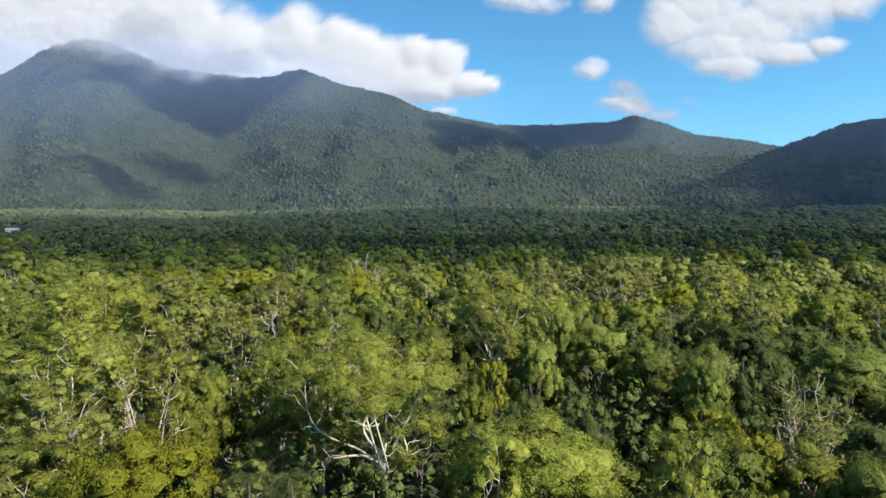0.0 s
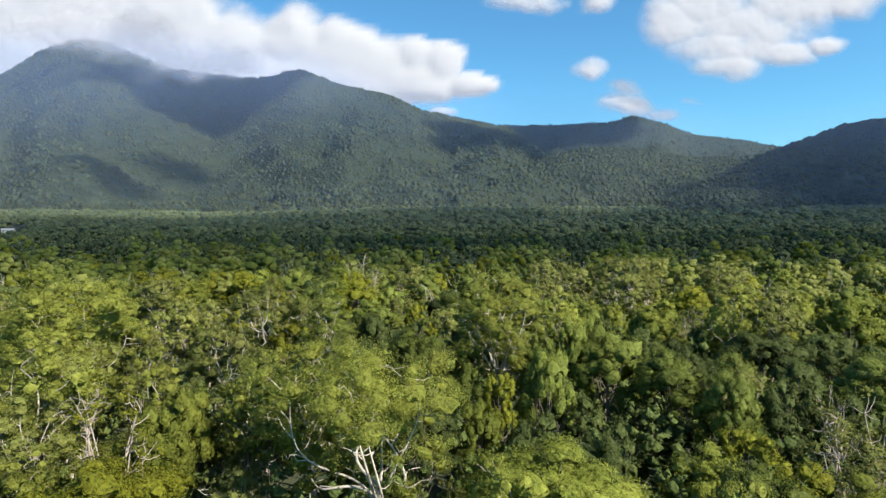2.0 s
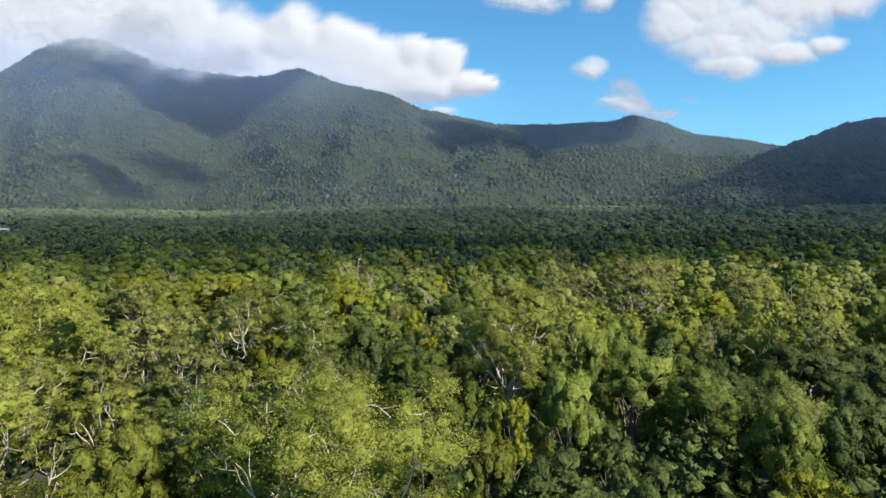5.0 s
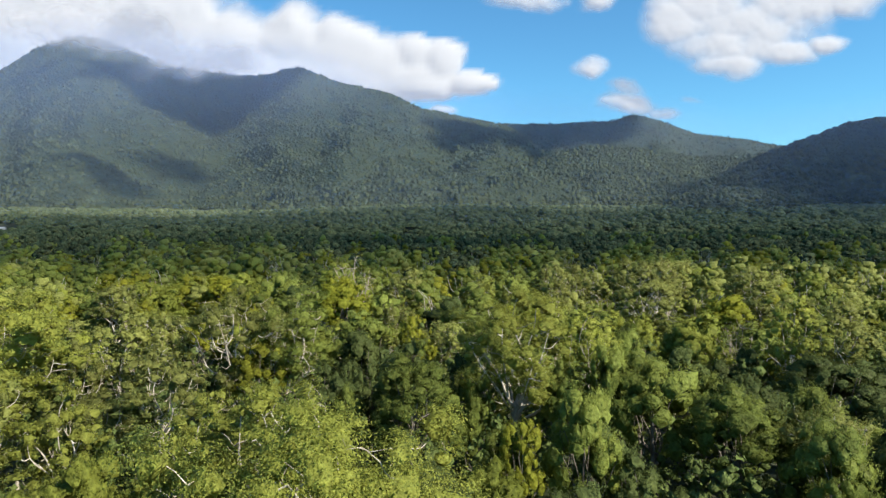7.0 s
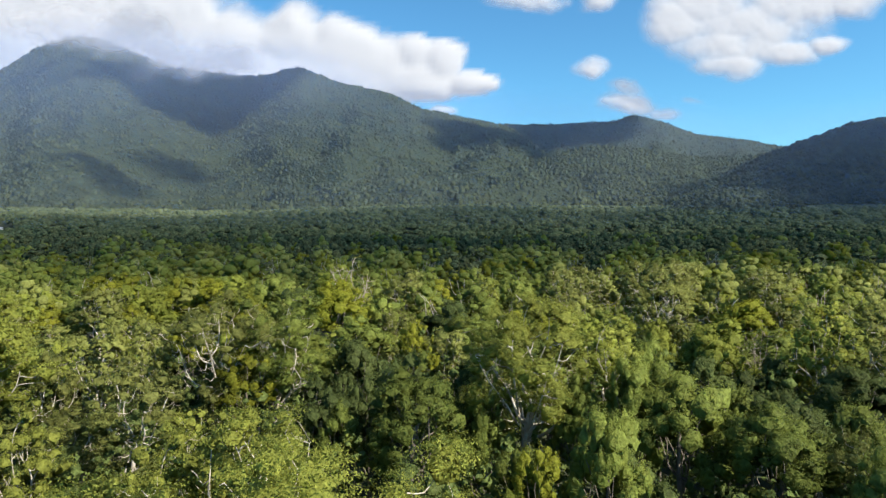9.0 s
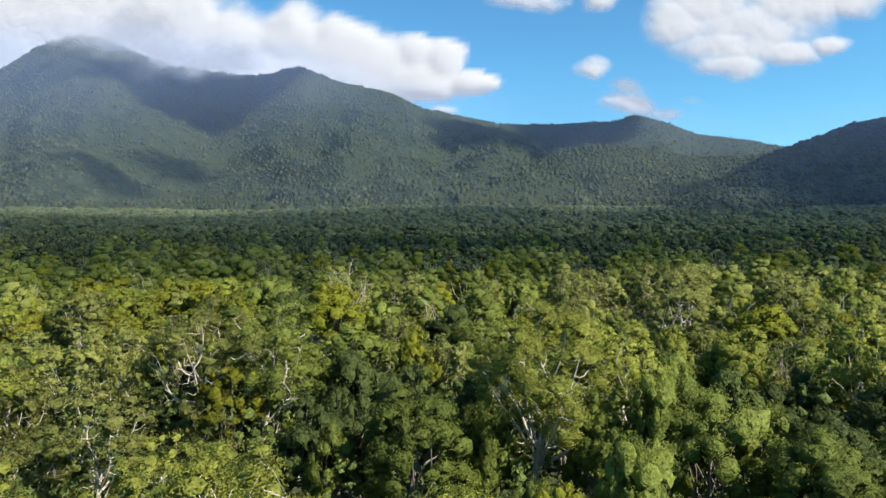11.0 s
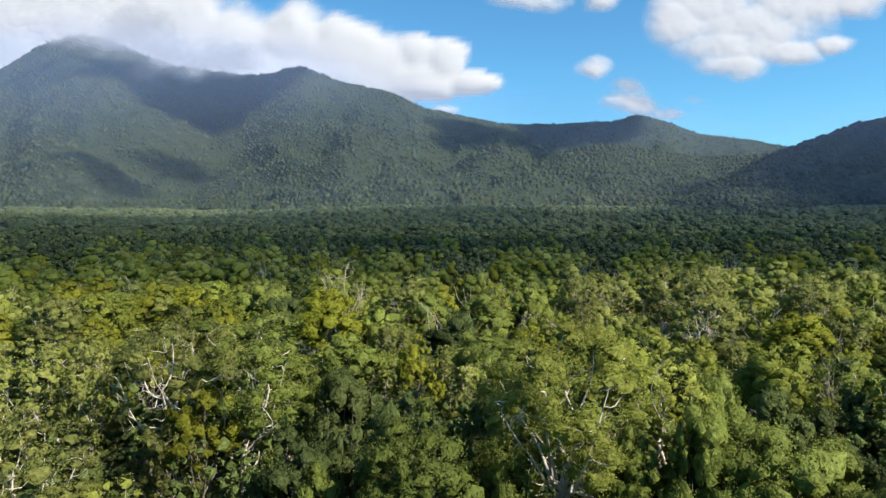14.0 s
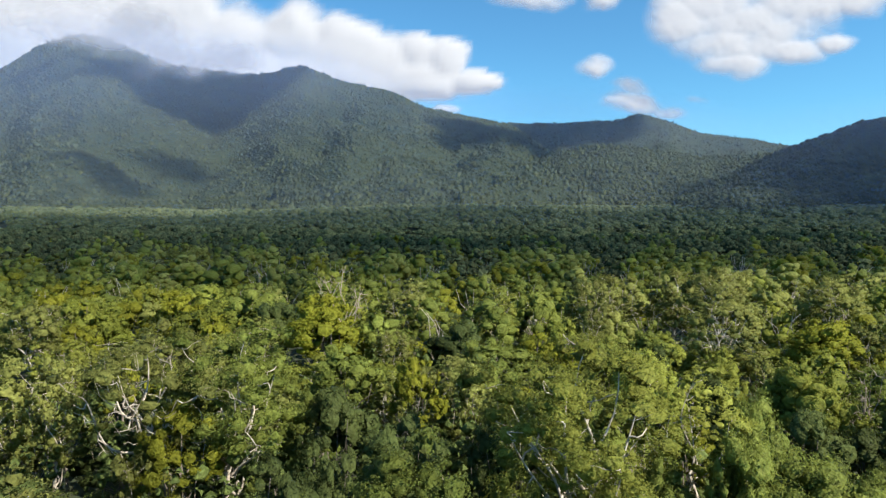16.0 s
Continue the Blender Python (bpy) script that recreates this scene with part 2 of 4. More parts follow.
def unit_ball(cuts):
    """A ball of even triangles, cut finer from eight."""
    v = [np.array(p, float) for p in ((1, 0, 0), (-1, 0, 0), (0, 1, 0), (0, -1, 0), (0, 0, 1), (0, 0, -1))]
    f = [(0, 2, 4), (2, 1, 4), (1, 3, 4), (3, 0, 4), (2, 0, 5), (1, 2, 5), (3, 1, 5), (0, 3, 5)]
    for _ in range(cuts):
        mids, g = {}, []
        for a, b, c in f:
            m = []
            for i, j in ((a, b), (b, c), (c, a)):
                k = (min(i, j), max(i, j))
                if k not in mids:
                    p = v[i] + v[j]
                    mids[k] = len(v)
                    v.append(p / np.linalg.norm(p))
                m.append(mids[k])
            g += [(a, m[0], m[2]), (m[0], b, m[1]), (m[2], m[1], c), (m[0], m[1], m[2])]
        f = g
    return np.array(v), np.array(f)


BALLS = [unit_ball(k) for k in range(3)]


def hearts(tufts, share, rng, squash, cuts):
    """The close-grown mass of each lump of leaves: an uneven knob with folds, just behind the leaf tips."""
    v, f = BALLS[cuts]
    ps, ds = [], []
    for c, r in tufts:
        a = rng.uniform(0, 6.283)
        d = np.stack([v[:, 0] * np.cos(a) - v[:, 1] * np.sin(a), v[:, 0] * np.sin(a) + v[:, 1] * np.cos(a), v[:, 2]], 1)
        ways = rng.normal(size=(3, 3)) * 2.6
        fold = 1 + 0.18 * np.sin(d @ ways.T + rng.uniform(0, 6.283, 3)).sum(1, keepdims=True)
        ps.append(np.asarray(c) + d * (r * share * fold * rng.uniform(0.86, 1.12, (len(v), 1))) * rng.uniform(0.8, 1.2, (1, 3)) * np.array([1, 1, squash]))
        ds.append(d + (0, 0, 0.12))
    fs = (f[None] + (np.arange(len(tufts)) * len(v))[:, None, None]).reshape(-1, 3)
    return np.concatenate(ps), np.concatenate(ds), fs


def with_hearts(leaf, heart, soft):
    v, n, f = leaf
    return np.concatenate([heart[0], v]), np.concatenate([soft, n]), np.concatenate([heart[2], f + len(heart[0])])


def clump(c, r, n, rng, up=0.12, squash=0.8, tufts=0, mess=0.8):
    """Points and normals of one rounded lump of leaves, itself made of small tufts."""
    m = tufts or max(4, n // 6)
    d = rng.normal(size=(m, 3))
    d /= np.linalg.norm(d, axis=1, keepdims=True)
    d[:, 2] = np.where((d[:, 2] < -0.2) & (rng.random(m) < 0.8), -d[:, 2], d[:, 2])
    mid = d * r * rng.uniform(0.58, 1.2, (m, 1)) * rng.uniform(0.8, 1.2, (1, 3))
    pick = rng.integers(0, m, n)
    q = rng.normal(size=(n, 3))
    q /= np.linalg.norm(q, axis=1, keepdims=True)
    q[:, 2] = np.abs(q[:, 2])
    p = mid[pick] + q * r * 0.30 * rng.uniform(0.3, 1.0, (n, 1))
    soft = mid[pick] / r + q * 0.45 + np.array([0, 0, up])
    return np.asarray(c) + p * np.array([1, 1, squash]), soft + rng.normal(size=(n, 3)) * mess, soft


def crown_of(tufts, per, size, rng, squash=0.8, whole=0.6, share=0.66, cuts=1):
    """One leaf mesh's arrays from a list of (centre, radius)."""
    ps, ns, fs = zip(*(clump(c, r, max(6, int(per * r * r)), rng, squash=squash) for c, r in tufts))
    ps, fs = np.concatenate(ps), np.concatenate(fs)
    mid, half = ps.mean(0) - (0, 0, 1.0), np.maximum(ps.std(0) * 1.6, 0.1)
    heart = hearts(tufts, share, rng, squash, cuts)
    return with_hearts(leaves(ps, np.concatenate(ns), fs * 0.55 + (ps - mid) / half * whole, size * 0.88, rng, 0.55), heart,
                       heart[1] * 0.55 + (heart[0] - mid) / half * whole)


def tube(pts, radii, sides=6):
    """A tapered limb along pts."""
    pts = np.asarray(pts, float)
    ring = np.linspace(0, 2 * np.pi, sides, endpoint=False)
    vs = []
    for i, p in enumerate(pts):
        ax = pts[min(i + 1, len(pts) - 1)] - pts[max(i - 1, 0)]
        ax = ax / max(np.linalg.norm(ax), 1e-6)
        u = np.cross(ax, (0.3, 0.9, 0.2))
        u /= np.linalg.norm(u)
        w = np.cross(ax, u)
        vs.append(p + radii[i] * (np.outer(np.cos(ring), u) + np.outer(np.sin(ring), w)))
    n = len(pts)
    fs = [(i * sides + k, i * sides + (k + 1) % sides, (i + 1) * sides + (k + 1) % sides, (i + 1) * sides + k)
          for i in range(n - 1) for k in range(sides)]
    return np.concatenate(vs), np.array(fs)


def joined(pieces):
    vs, fs, off = [], [], 0
    for v, f in pieces:
        vs.append(v), fs.append(f + off)
        off += len(v)
    return np.concatenate(vs), np.concatenate(fs)


def wander(a, b, n, rng, amount):
    """A crooked line from a to b that sags and rises like a limb."""
    a, b = np.asarray(a, float), np.asarray(b, float)
    s = np.linspace(0, 1, n)[:, None]
    ln = np.linalg.norm(b - a)
    pts = a + (b - a) * s
    for k, share in ((1, 1.1), (2, 0.9), (3, 0.6)):
        pts = pts + np.sin(np.pi * k * s) * rng.normal(size=(1, 3)) * amount * ln * share
    pts[:, 2] -= (np.sin(np.pi * s[:, 0]) * 0.10 * ln)
    return pts


def open_tree(seed, height, spread, fork, limbs=6, per=95, size=0.34, bare=0.3, lean=(0, 0), low=0.0, stout=0.78, skirt=1.35, sway=0.02, bared=None):
    """Paperbark or gum: pale trunk, crooked limbs that show through, tufts of leaves at their ends."""
    rng = np.random.default_rng(seed)
    top = np.array([lean[0] * 0.4, lean[1] * 0.4, fork])
    r0 = 0.0155 * height * stout
    trunk = tube(wander((0, 0, -0.4), top, 6, rng, sway), np.linspace(r0 * 1.25, r0 * 0.85, 6), 7)
    arms, tufts = [], []
    for i in range(limbs):
        a = 2 * np.pi * (i + rng.uniform(-0.3, 0.3)) / limbs
        out = rng.uniform(0.40, 0.92) if i else 0.10
        end = np.array([lean[0] + np.cos(a) * spread * out, lean[1] + np.sin(a) * spread * out,
                        fork + (height - fork) * (0.96 - 0.55 * out ** 2 * rng.uniform(0.6, 1.3)) - low * out])
        start = top - np.array([0, 0, rng.uniform(0, 0.22) * fork * (i > 1)])
        pts = wander(start, end, 13, rng, 0.055)
        limb = [tube(pts, np.linspace(r0 * 0.50, r0 * 0.09, 13), 5)]
        pts = pts[::2]
        tufts.append((end, rng.uniform(0.9, 1.35) * spread / 5.4))
        for k in range(5):
            s = pts[2 + k]
            d = np.array([np.cos(a + rng.normal() * 1.1), np.sin(a + rng.normal() * 1.1), rng.uniform(-0.15, 1.0)])
            tip = s + d / np.linalg.norm(d) * spread * rng.uniform(0.25, 0.46)
            tip[2] = min(tip[2], height)
            q = wander(s, tip, 7, rng, 0.08)
            limb.append(tube(q, np.linspace(r0 * 0.19, r0 * 0.05, 7), 4))
            if rng.random() > bare * 0.5:
                tufts.append((tip, rng.uniform(0.8, 1.4) * spread / 5.6))
            for _ in range(2):
                d2 = rng.normal(size=3) * (1, 1, 0.6) + (0, 0, 0.35)
                e2 = q[5] + d2 / np.linalg.norm(d2) * spread * rng.uniform(0.14, 0.30)
                limb.append(tube(wander(q[5], e2, 4, rng, 0.09), np.linspace(r0 * 0.085, r0 * 0.03, 4), 3))
                if rng.random() > bare:
                    tufts.append((e2, rng.uniform(0.6, 1.1) * spread / 5.8))
        arms.append(joined(limb))
    for k in range(14):
        i = rng.integers(0, len(arms))
        s = arms[i][0][rng.integers(10, 60)]
        d = (s - top) / max(np.linalg.norm(s - top), 0.1) + rng.normal(size=3) * 0.6 + (0, 0, 0.2)
        e = s + d / np.linalg.norm(d) * spread * rng.uniform(0.2, 0.42)
        e[2] = min(e[2], height * 0.99)
        v, f = tube(wander(s, e, 7, rng, 0.07), np.linspace(0.06, 0.022, 7) * stout ** 0.5, 4)
        arms[i] = joined([arms[i], (v, f)])
    middle, half = 0.5 * (fork + height) - 0.06 * height, 0.5 * (height - fork) + 0.06 * height
    for i in range(24):
        el, a = np.arcsin(1 - skirt * (i + 0.5) / 24), i * 2.39996 + rng.normal() * 0.4
        f = rng.uniform(0.6, 0.95)
        if rng.random() > bare:
            tufts.append(((lean[0] + np.cos(a) * np.cos(el) * spread * f, lean[1] + np.sin(a) * np.cos(el) * spread * f, middle + np.sin(el) * half * f),
                          rng.uniform(0.8, 1.3) * spread * 0.2))
    if bared is not None:
        a, b = math.cos(radians(bared)), math.sin(radians(bared))
        tufts = [(c, r) for c, r in tufts if c[0] * a + c[1] * b < 0.2 * spread or c[2] > fork + (height - fork) * 0.58 or rng.random() < 0.3]
    return trunk, arms, crown_of(tufts, per * 0.8, size * 0.98, rng, share=0.5, cuts=1)


def dense_tree(seed, height, spread, per=95, size=0.36, depth=0.62, lumps=34, squash=0.8, pointed=0.0):
    """Rainforest tree: a broken dome of leafy lumps on a short grey trunk."""
    rng = np.random.default_rng(seed)
    body = height * depth
    trunk = [tube(wander((0, 0, -0.4), (rng.normal() * 0.4, rng.normal() * 0.4, height * 0.72), 6, rng, 0.02), np.linspace(0.020, 0.008, 6) * height, 6)]
    tufts, lumps = [], int(lumps * 2.5)
    for i in range(lumps):
        el = np.arcsin(np.clip(1 - 1.25 * (i + 0.5) / lumps, -0.3, 1))
        a = i * 2.39996 + rng.normal() * 1.2
        f = rng.uniform(0.6, 1.06)
        wide = np.cos(el) * spread * f * (1 - pointed * max(0, np.sin(el)))
        c = np.array([np.cos(a) * wide, np.sin(a) * wide, height - body * 0.5 + np.sin(el) * body * 0.5 * f - 0.6])
        tufts.append((c, rng.uniform(0.6, 1.4) * spread * 0.21))
        if i % 5 == 0:
            trunk.append(tube(wander((0, 0, height * rng.uniform(0.4, 0.65)), c, 4, rng, 0.05), np.linspace(0.005, 0.002, 4) * height, 4))
    return joined(trunk), [], crown_of(tufts, per, size * 1.1, rng, squash, 0.52, 0.74, 1)


def twiggy_tree(seed, height, spread, per=130, size=0.26):
    """A half-bare tree: a fan of thin twigs with thin leaf."""
    rng = np.random.default_rng(seed)
    fork = height * 0.55
    trunk = tube(wander((0, 0, -0.4), (0, 0, fork), 5, rng, 0.02), np.linspace(0.018, 0.012, 5) * height, 6)
    arms, tufts = [], []
    for i in range(9):
        a = i * 2.4 + rng.normal() * 0.3
        out = rng.uniform(0.25, 0.9)
        end = np.array([np.cos(a) * spread * out, np.sin(a) * spread * out, height * (1.0 - 0.25 * out * out)])
        pts = wander((0, 0, fork), end, 6, rng, 0.05)
        limb = [tube(pts, np.linspace(0.0055, 0.0016, 6) * height, 4)]
        for k in range(12):
            s = pts[rng.integers(2, 6)]
            d = rng.normal(size=3) * (1, 1, 0.5) + (np.cos(a) * 0.5, np.sin(a) * 0.5, 0.9)
            e = s + d / np.linalg.norm(d) * spread * rng.uniform(0.2, 0.45)
            limb.append(tube(wander(s, e, 4, rng, 0.05), np.linspace(0.0020, 0.0008, 4) * height, 3))
            if k % 2 == 0:
                tufts.append((e, rng.uniform(0.8, 1.3) * spread * 0.18))
        arms.append(joined(limb))
    return trunk, arms, crown_of(tufts, per, size, rng, share=0.25, cuts=0)


def make_tree(kind, arrays, leaf, bark, label, x, y, turn=0.0, category="tree", group=""):
    """A tree as one thing: trunk, limbs, crown."""
    (tv, tf), arms, (cv, cn, cf) = arrays
    root = tagged(new(kind), label, category, group)
    part("trunk", mesh_of(kind + "_trunk", tv, tf, bark, True), root)
    for av, af in arms:
        part("limb", mesh_of(kind + "_limb", av, af, bark, True), root)
    part("crown", mesh_of(kind + "_crown", cv, cf, leaf, True, cn), root)
    root.location = (x, y, float(ground_z(x, y)))
    root.rotation_euler = (0, 0, radians(turn))
    return root


# ---- the range: ridges given by bearing and slope as seen from over the plain ----
def ridge_field(knots, foot, ridge, power, seed, gully, hollows):
    kb, ke = np.array(knots).T

    def height(b, s):
        # smooth the ridge between its knots
        w = 0.010
        e = sum(np.interp(b + o * w, kb, ke) for o in (-1, -0.5, 0, 0.5, 1)) / 5
        R = ridge(b)
        d = foot(b) + (R - foot(b)) * s
        base = ground_z(b * d, EYE_Y + d) - 6
        peak = EYE_Z + e * R - 9
        up = np.clip(s, 0, 1) ** power - np.clip(s - 1, 0, 9) * 1.3
        z = base + (peak - base) * up
        x, y = b * d, EYE_Y + d
        wx, wy = x + 160 * fbm(x / 420, y / 420, seed + 3, 2), y + 160 * fbm(x / 420, y / 420, seed + 5, 2)
        cut = 1 - np.abs(fbm(wx / 620, wy / 760, seed, 3) - 0.5) * 4
        fine = 1 - np.abs(fbm(wx / 190, wy / 230, seed + 9, 3) - 0.5) * 4
        swell = np.sin(np.pi * np.clip(s, 0, 1)) ** 0.8
        knob = fbm(x / 75, y / 75, seed + 21, 3) - 0.5
        z = z + (cut - 0.3) * gully * swell + (fine - 0.3) * gully * 0.38 * swell + knob * (12 + gully * 0.3) * swell
        for vb, vs, wide, deep in hollows:
            z = z - deep * np.clip((1.02 - s) / 0.22, 0, 1) * np.exp(-((b - vb - 0.05 * (s - vs)) / (wide * (0.35 + 0.65 * s))) ** 2 - ((s - vs) / 0.33) ** 2)
        return b * d, EYE_Y + d, z, d
    return height


def dome_crowns(x, y, z, r, h, rng, sides=5):
    """Low rounded crowns, two rings and a cap each, every vertex jittered."""
    n = len(x)
    ang = np.arange(sides) * 2 * np.pi / sides
    turn = rng.uniform(0, 6.28, (n, 1))
    v = np.zeros((n, 2 * sides + 1, 3))
    for k, (rr, hh) in enumerate(((1.0, -0.2), (0.80, 0.66))):
        jit = rng.uniform(0.72, 1.22, (n, sides))
        v[:, k * sides:(k + 1) * sides, 0] = np.cos(ang + turn + 0.5 * k) * r[:, None] * rr * jit
        v[:, k * sides:(k + 1) * sides, 1] = np.sin(ang + turn + 0.5 * k) * r[:, None] * rr * jit
        v[:, k * sides:(k + 1) * sides, 2] = h[:, None] * (hh + rng.uniform(-0.15, 0.15, (n, sides)))
    v[:, -1, 2] = h * rng.uniform(0.85, 1.15, n)
    v += np.stack([x, y, z], 1)[:, None, :]
    f = []
    for k in range(sides):
        m = (k + 1) % sides
        f += [(k, m, sides + k), (m, sides + m, sides + k), (sides + k, sides + m, 2 * sides)]
    f = np.array(f)[None] + (np.arange(n) * (2 * sides + 1))[:, None, None]
    return v.reshape(-1, 3), f.reshape(-1, 3)


def mountain(name, label, woods_label, knots, foot, ridge, power, gully, seed, b0, b1, nb, ns, count, size, hollows=()):
    field = ridge_field(knots, foot, ridge, power, seed, gully, hollows)
    b, s = np.meshgrid(np.linspace(b0, b1, nb), np.linspace(-0.06, 1.35, ns), indexing="ij")
    x, y, z, _ = field(b, s)
    ob = new(name, mesh_of(name, np.stack([x.ravel(), y.ravel(), z.ravel()], 1), grid_faces(nb, ns), HILL_SOIL, True))
    tagged(ob, label, "mountain", kind="structure")
    rng = np.random.default_rng(seed)
    bb, ss = rng.uniform(b0, b1, count * 2), rng.uniform(0.0, 1.03, count * 2)
    x, y, z, d = field(bb, ss)
    keep = rng.random(len(d)) < d / d.max()
    x, y, z, d = (q[keep][:count] for q in (x, y, z, d))
    r = size * rng.uniform(0.65, 1.3, len(x)) * rng.choice([0.55, 0.8, 1.0, 1.45], len(x))
    v, f = dome_crowns(x, y, z, r, r * rng.uniform(0.8, 1.4, len(x)), rng, 4)
    woods = new("mountain_forest", mesh_of("mountain_forest", v, f, LEAF_HILL, True))
    tagged(woods, woods_label, "forest", kind="stuff")
    return field


RANGE_KNOTS = [(-1.20, 0.20), (-1.0, 0.22), (-0.84, 0.215), (-0.727, 0.246), (-0.689, 0.268), (-0.651, 0.291), (-0.604, 0.302), (-0.558, 0.299),
               (-0.512, 0.279), (-0.448, 0.253), (-0.399, 0.248), (-0.337, 0.240), (-0.286, 0.241), (-0.236, 0.254), (-0.169, 0.227), (-0.086, 0.209),
               (-0.039, 0.186), (0.045, 0.170), (0.11, 0.154), (0.19, 0.10), (0.27, 0.05)]
BACK_KNOTS = [(-0.10, 0.137), (0.017, 0.160), (0.101, 0.159), (0.195, 0.159), (0.241, 0.163), (0.284, 0.164), (0.314, 0.177),
              (0.354, 0.167), (0.420, 0.144), (0.486, 0.137), (0.556, 0.125), (0.66, 0.10), (0.83, 0.08)]
SPUR_KNOTS = [(0.036, 0.039), (0.111, 0.082), (0.167, 0.105), (0.204, 0.117), (0.261, 0.127), (0.345, 0.115), (0.439, 0.107),
              (0.552, 0.112), (0.627, 0.105), (0.75, 0.085)]
HILL_KNOTS = [(0.375, 0.035), (0.468, 0.080), (0.556, 0.120), (0.617, 0.143), (0.672, 0.163), (0.736, 0.173), (0.86, 0.188), (1.05, 0.175), (1.2, 0.15)]

mountain("mountain_1", "forested mountain range with a cloud-capped peak and a lower second summit", "rainforest covering the steep slopes of the main range",
         RANGE_KNOTS, lambda b: 1090 + 260 * (fbm(b * 5, b * 0, 4) - 0.4), lambda b: np.interp(b, [-1.2, -0.6, -0.34, -0.23, -0.05, 0.2], [2700, 2650, 2850, 2550, 2650, 3000]),
         1.65, 112, 11, -0.86, 0.26, 230, 100, 38000, 4.6, [(-0.375, 0.72, 0.085, 120), (0.02, 0.6, 0.06, 50), (-0.72, 0.6, 0.05, 50)])
mountain("mountain_2", "distant forested ridge with one rounded summit", "rainforest on the distant ridge",
         BACK_KNOTS, lambda b: 2300 + 0 * b, lambda b: 3650 + 0 * b, 1.2, 70, 23, -0.06, 0.72, 170, 60, 9000, 4.8)
mountain("mountain_3", "low forested spur in front of the range", "rainforest on the low spur",
         SPUR_KNOTS, lambda b: 1380 + 60 * np.sin(b * 11), lambda b: 1950 + 60 * np.sin(b * 17), 1.1, 30, 37, 0.04, 0.74, 170, 60, 12000, 4.1)
mountain("mountain_4", "dark forested hill close to the plain", "rainforest on the near hill",
         HILL_KNOTS, lambda b: 930 + 200 * (fbm(b * 7, b * 0, 6) - 0.5), lambda b: 1370 + 0 * b, 1.15, 25, 41, 0.38, 0.90, 120, 60, 10000, 3.6)


# ---- clouds ----
def bearing_point(b, e, d):
    return b * d, EYE_Y + d, EYE_Z + e * d


def cloud(label, puffs, distance, seed, relief=70, ragged=0.5, soft=1.25, grain=11.0, most=1.0):
    """A bank of vapour: billowed towards the viewer where it is thick, thinning out to nothing at its rim."""
    pf = np.array(puffs)
    b0, b1 = (pf[:, 0] - pf[:, 2] * 1.5).min(), (pf[:, 0] + pf[:, 2] * 1.5).max()
    e0, e1 = (pf[:, 1] - pf[:, 3] * 1.6).min(), (pf[:, 1] + pf[:, 3] * 1.6).max()
    st = max(0.0022, (b1 - b0) / 150)
    nb, ne = int((b1 - b0) / st) + 2, int((e1 - e0) / st) + 2
    b, e = np.meshgrid(np.linspace(b0, b1, nb), np.linspace(e0, e1, ne), indexing="ij")
    wb = b + 0.03 * (fbm(b * grain, e * grain, seed + 50) - 0.5)
    we = e + 0.03 * (fbm(b * grain, e * grain, seed + 90) - 0.5)
    body = np.full(b.shape, -2.0)
    for cb, ce, rb, re in pf:
        body = np.maximum(body, 1 - ((wb - cb) / rb) ** 2 - ((we - ce) / re) ** 2)
    body = body + ragged * (fbm(b * grain * 2.2, e * grain * 2.8, seed, 5) - 0.5) * 2
    rim = np.minimum.reduce([b - b0, b1 - b, (e - e0) * 1.5, (e1 - e) * 1.5])
    thick = step(0, soft, body) * step(0, 0.02, rim) * most
    bulge = step(-0.4, 1.3, body) * (0.82 + 0.15 * fbm(b * grain, e * grain * 1.2, seed + 7, 2))
    x, y, z = bearing_point(b, e, distance - relief * bulge)
    me = mesh_of("cloud", np.stack([x.ravel(), y.ravel(), z.ravel()], 1), grid_faces(nb, ne), CLOUD, True)
    me.attributes.new("thickness", "FLOAT", "POINT").data.foreach_set("value", thick.ravel().astype(np.float32))
    return tagged(new("cloud", me), label, "cloud", "clouds over the range", "structure")


cloud("large white cloud bank lying on the range behind its peaks", [
    (-0.86, 0.33, 0.20, 0.14), (-0.696, 0.325, 0.16, 0.13), (-0.576, 0.330, 0.15, 0.11), (-0.446, 0.312, 0.125, 0.105), (-0.355, 0.275, 0.115, 0.085),
    (-0.243, 0.293, 0.085, 0.062), (-0.178, 0.271, 0.076, 0.05), (-0.113, 0.248, 0.057, 0.044), (-0.044, 0.271, 0.046, 0.040), (0.003, 0.262, 0.046, 0.040),
    (0.045, 0.225, 0.058, 0.028), (-0.044, 0.221, 0.09, 0.03), (-0.207, 0.239, 0.14, 0.055),
    (-0.32, 0.24, 0.13, 0.06), (-0.44, 0.27, 0.13, 0.07), (-0.12, 0.22, 0.10, 0.05), (-0.165, 0.285, 0.085, 0.055), (-0.10, 0.262, 0.08, 0.052), (-0.06, 0.235, 0.09, 0.04)], 3400, 3, 90, 0.32, 0.55)
cloud("broad white cumulus cloud", [
    (0.388, 0.322, 0.066, 0.052), (0.472, 0.285, 0.123, 0.047), (0.443, 0.354, 0.104, 0.057), (0.573, 0.350, 0.113, 0.057), (0.666, 0.355, 0.066, 0.038),
    (0.557, 0.271, 0.085, 0.028), (0.631, 0.281, 0.047, 0.019), (0.473, 0.252, 0.075, 0.03), (0.50, 0.32, 0.16, 0.06)], 4200, 5, 70, 0.32, 1.0)
cloud("thin white cloud", [(0.137, 0.362, 0.085, 0.024), (0.258, 0.357, 0.036, 0.022)], 4300, 8, 80)
cloud("small round white cloud", [(0.240, 0.251, 0.034, 0.020)], 4300, 9, 60, 0.45)
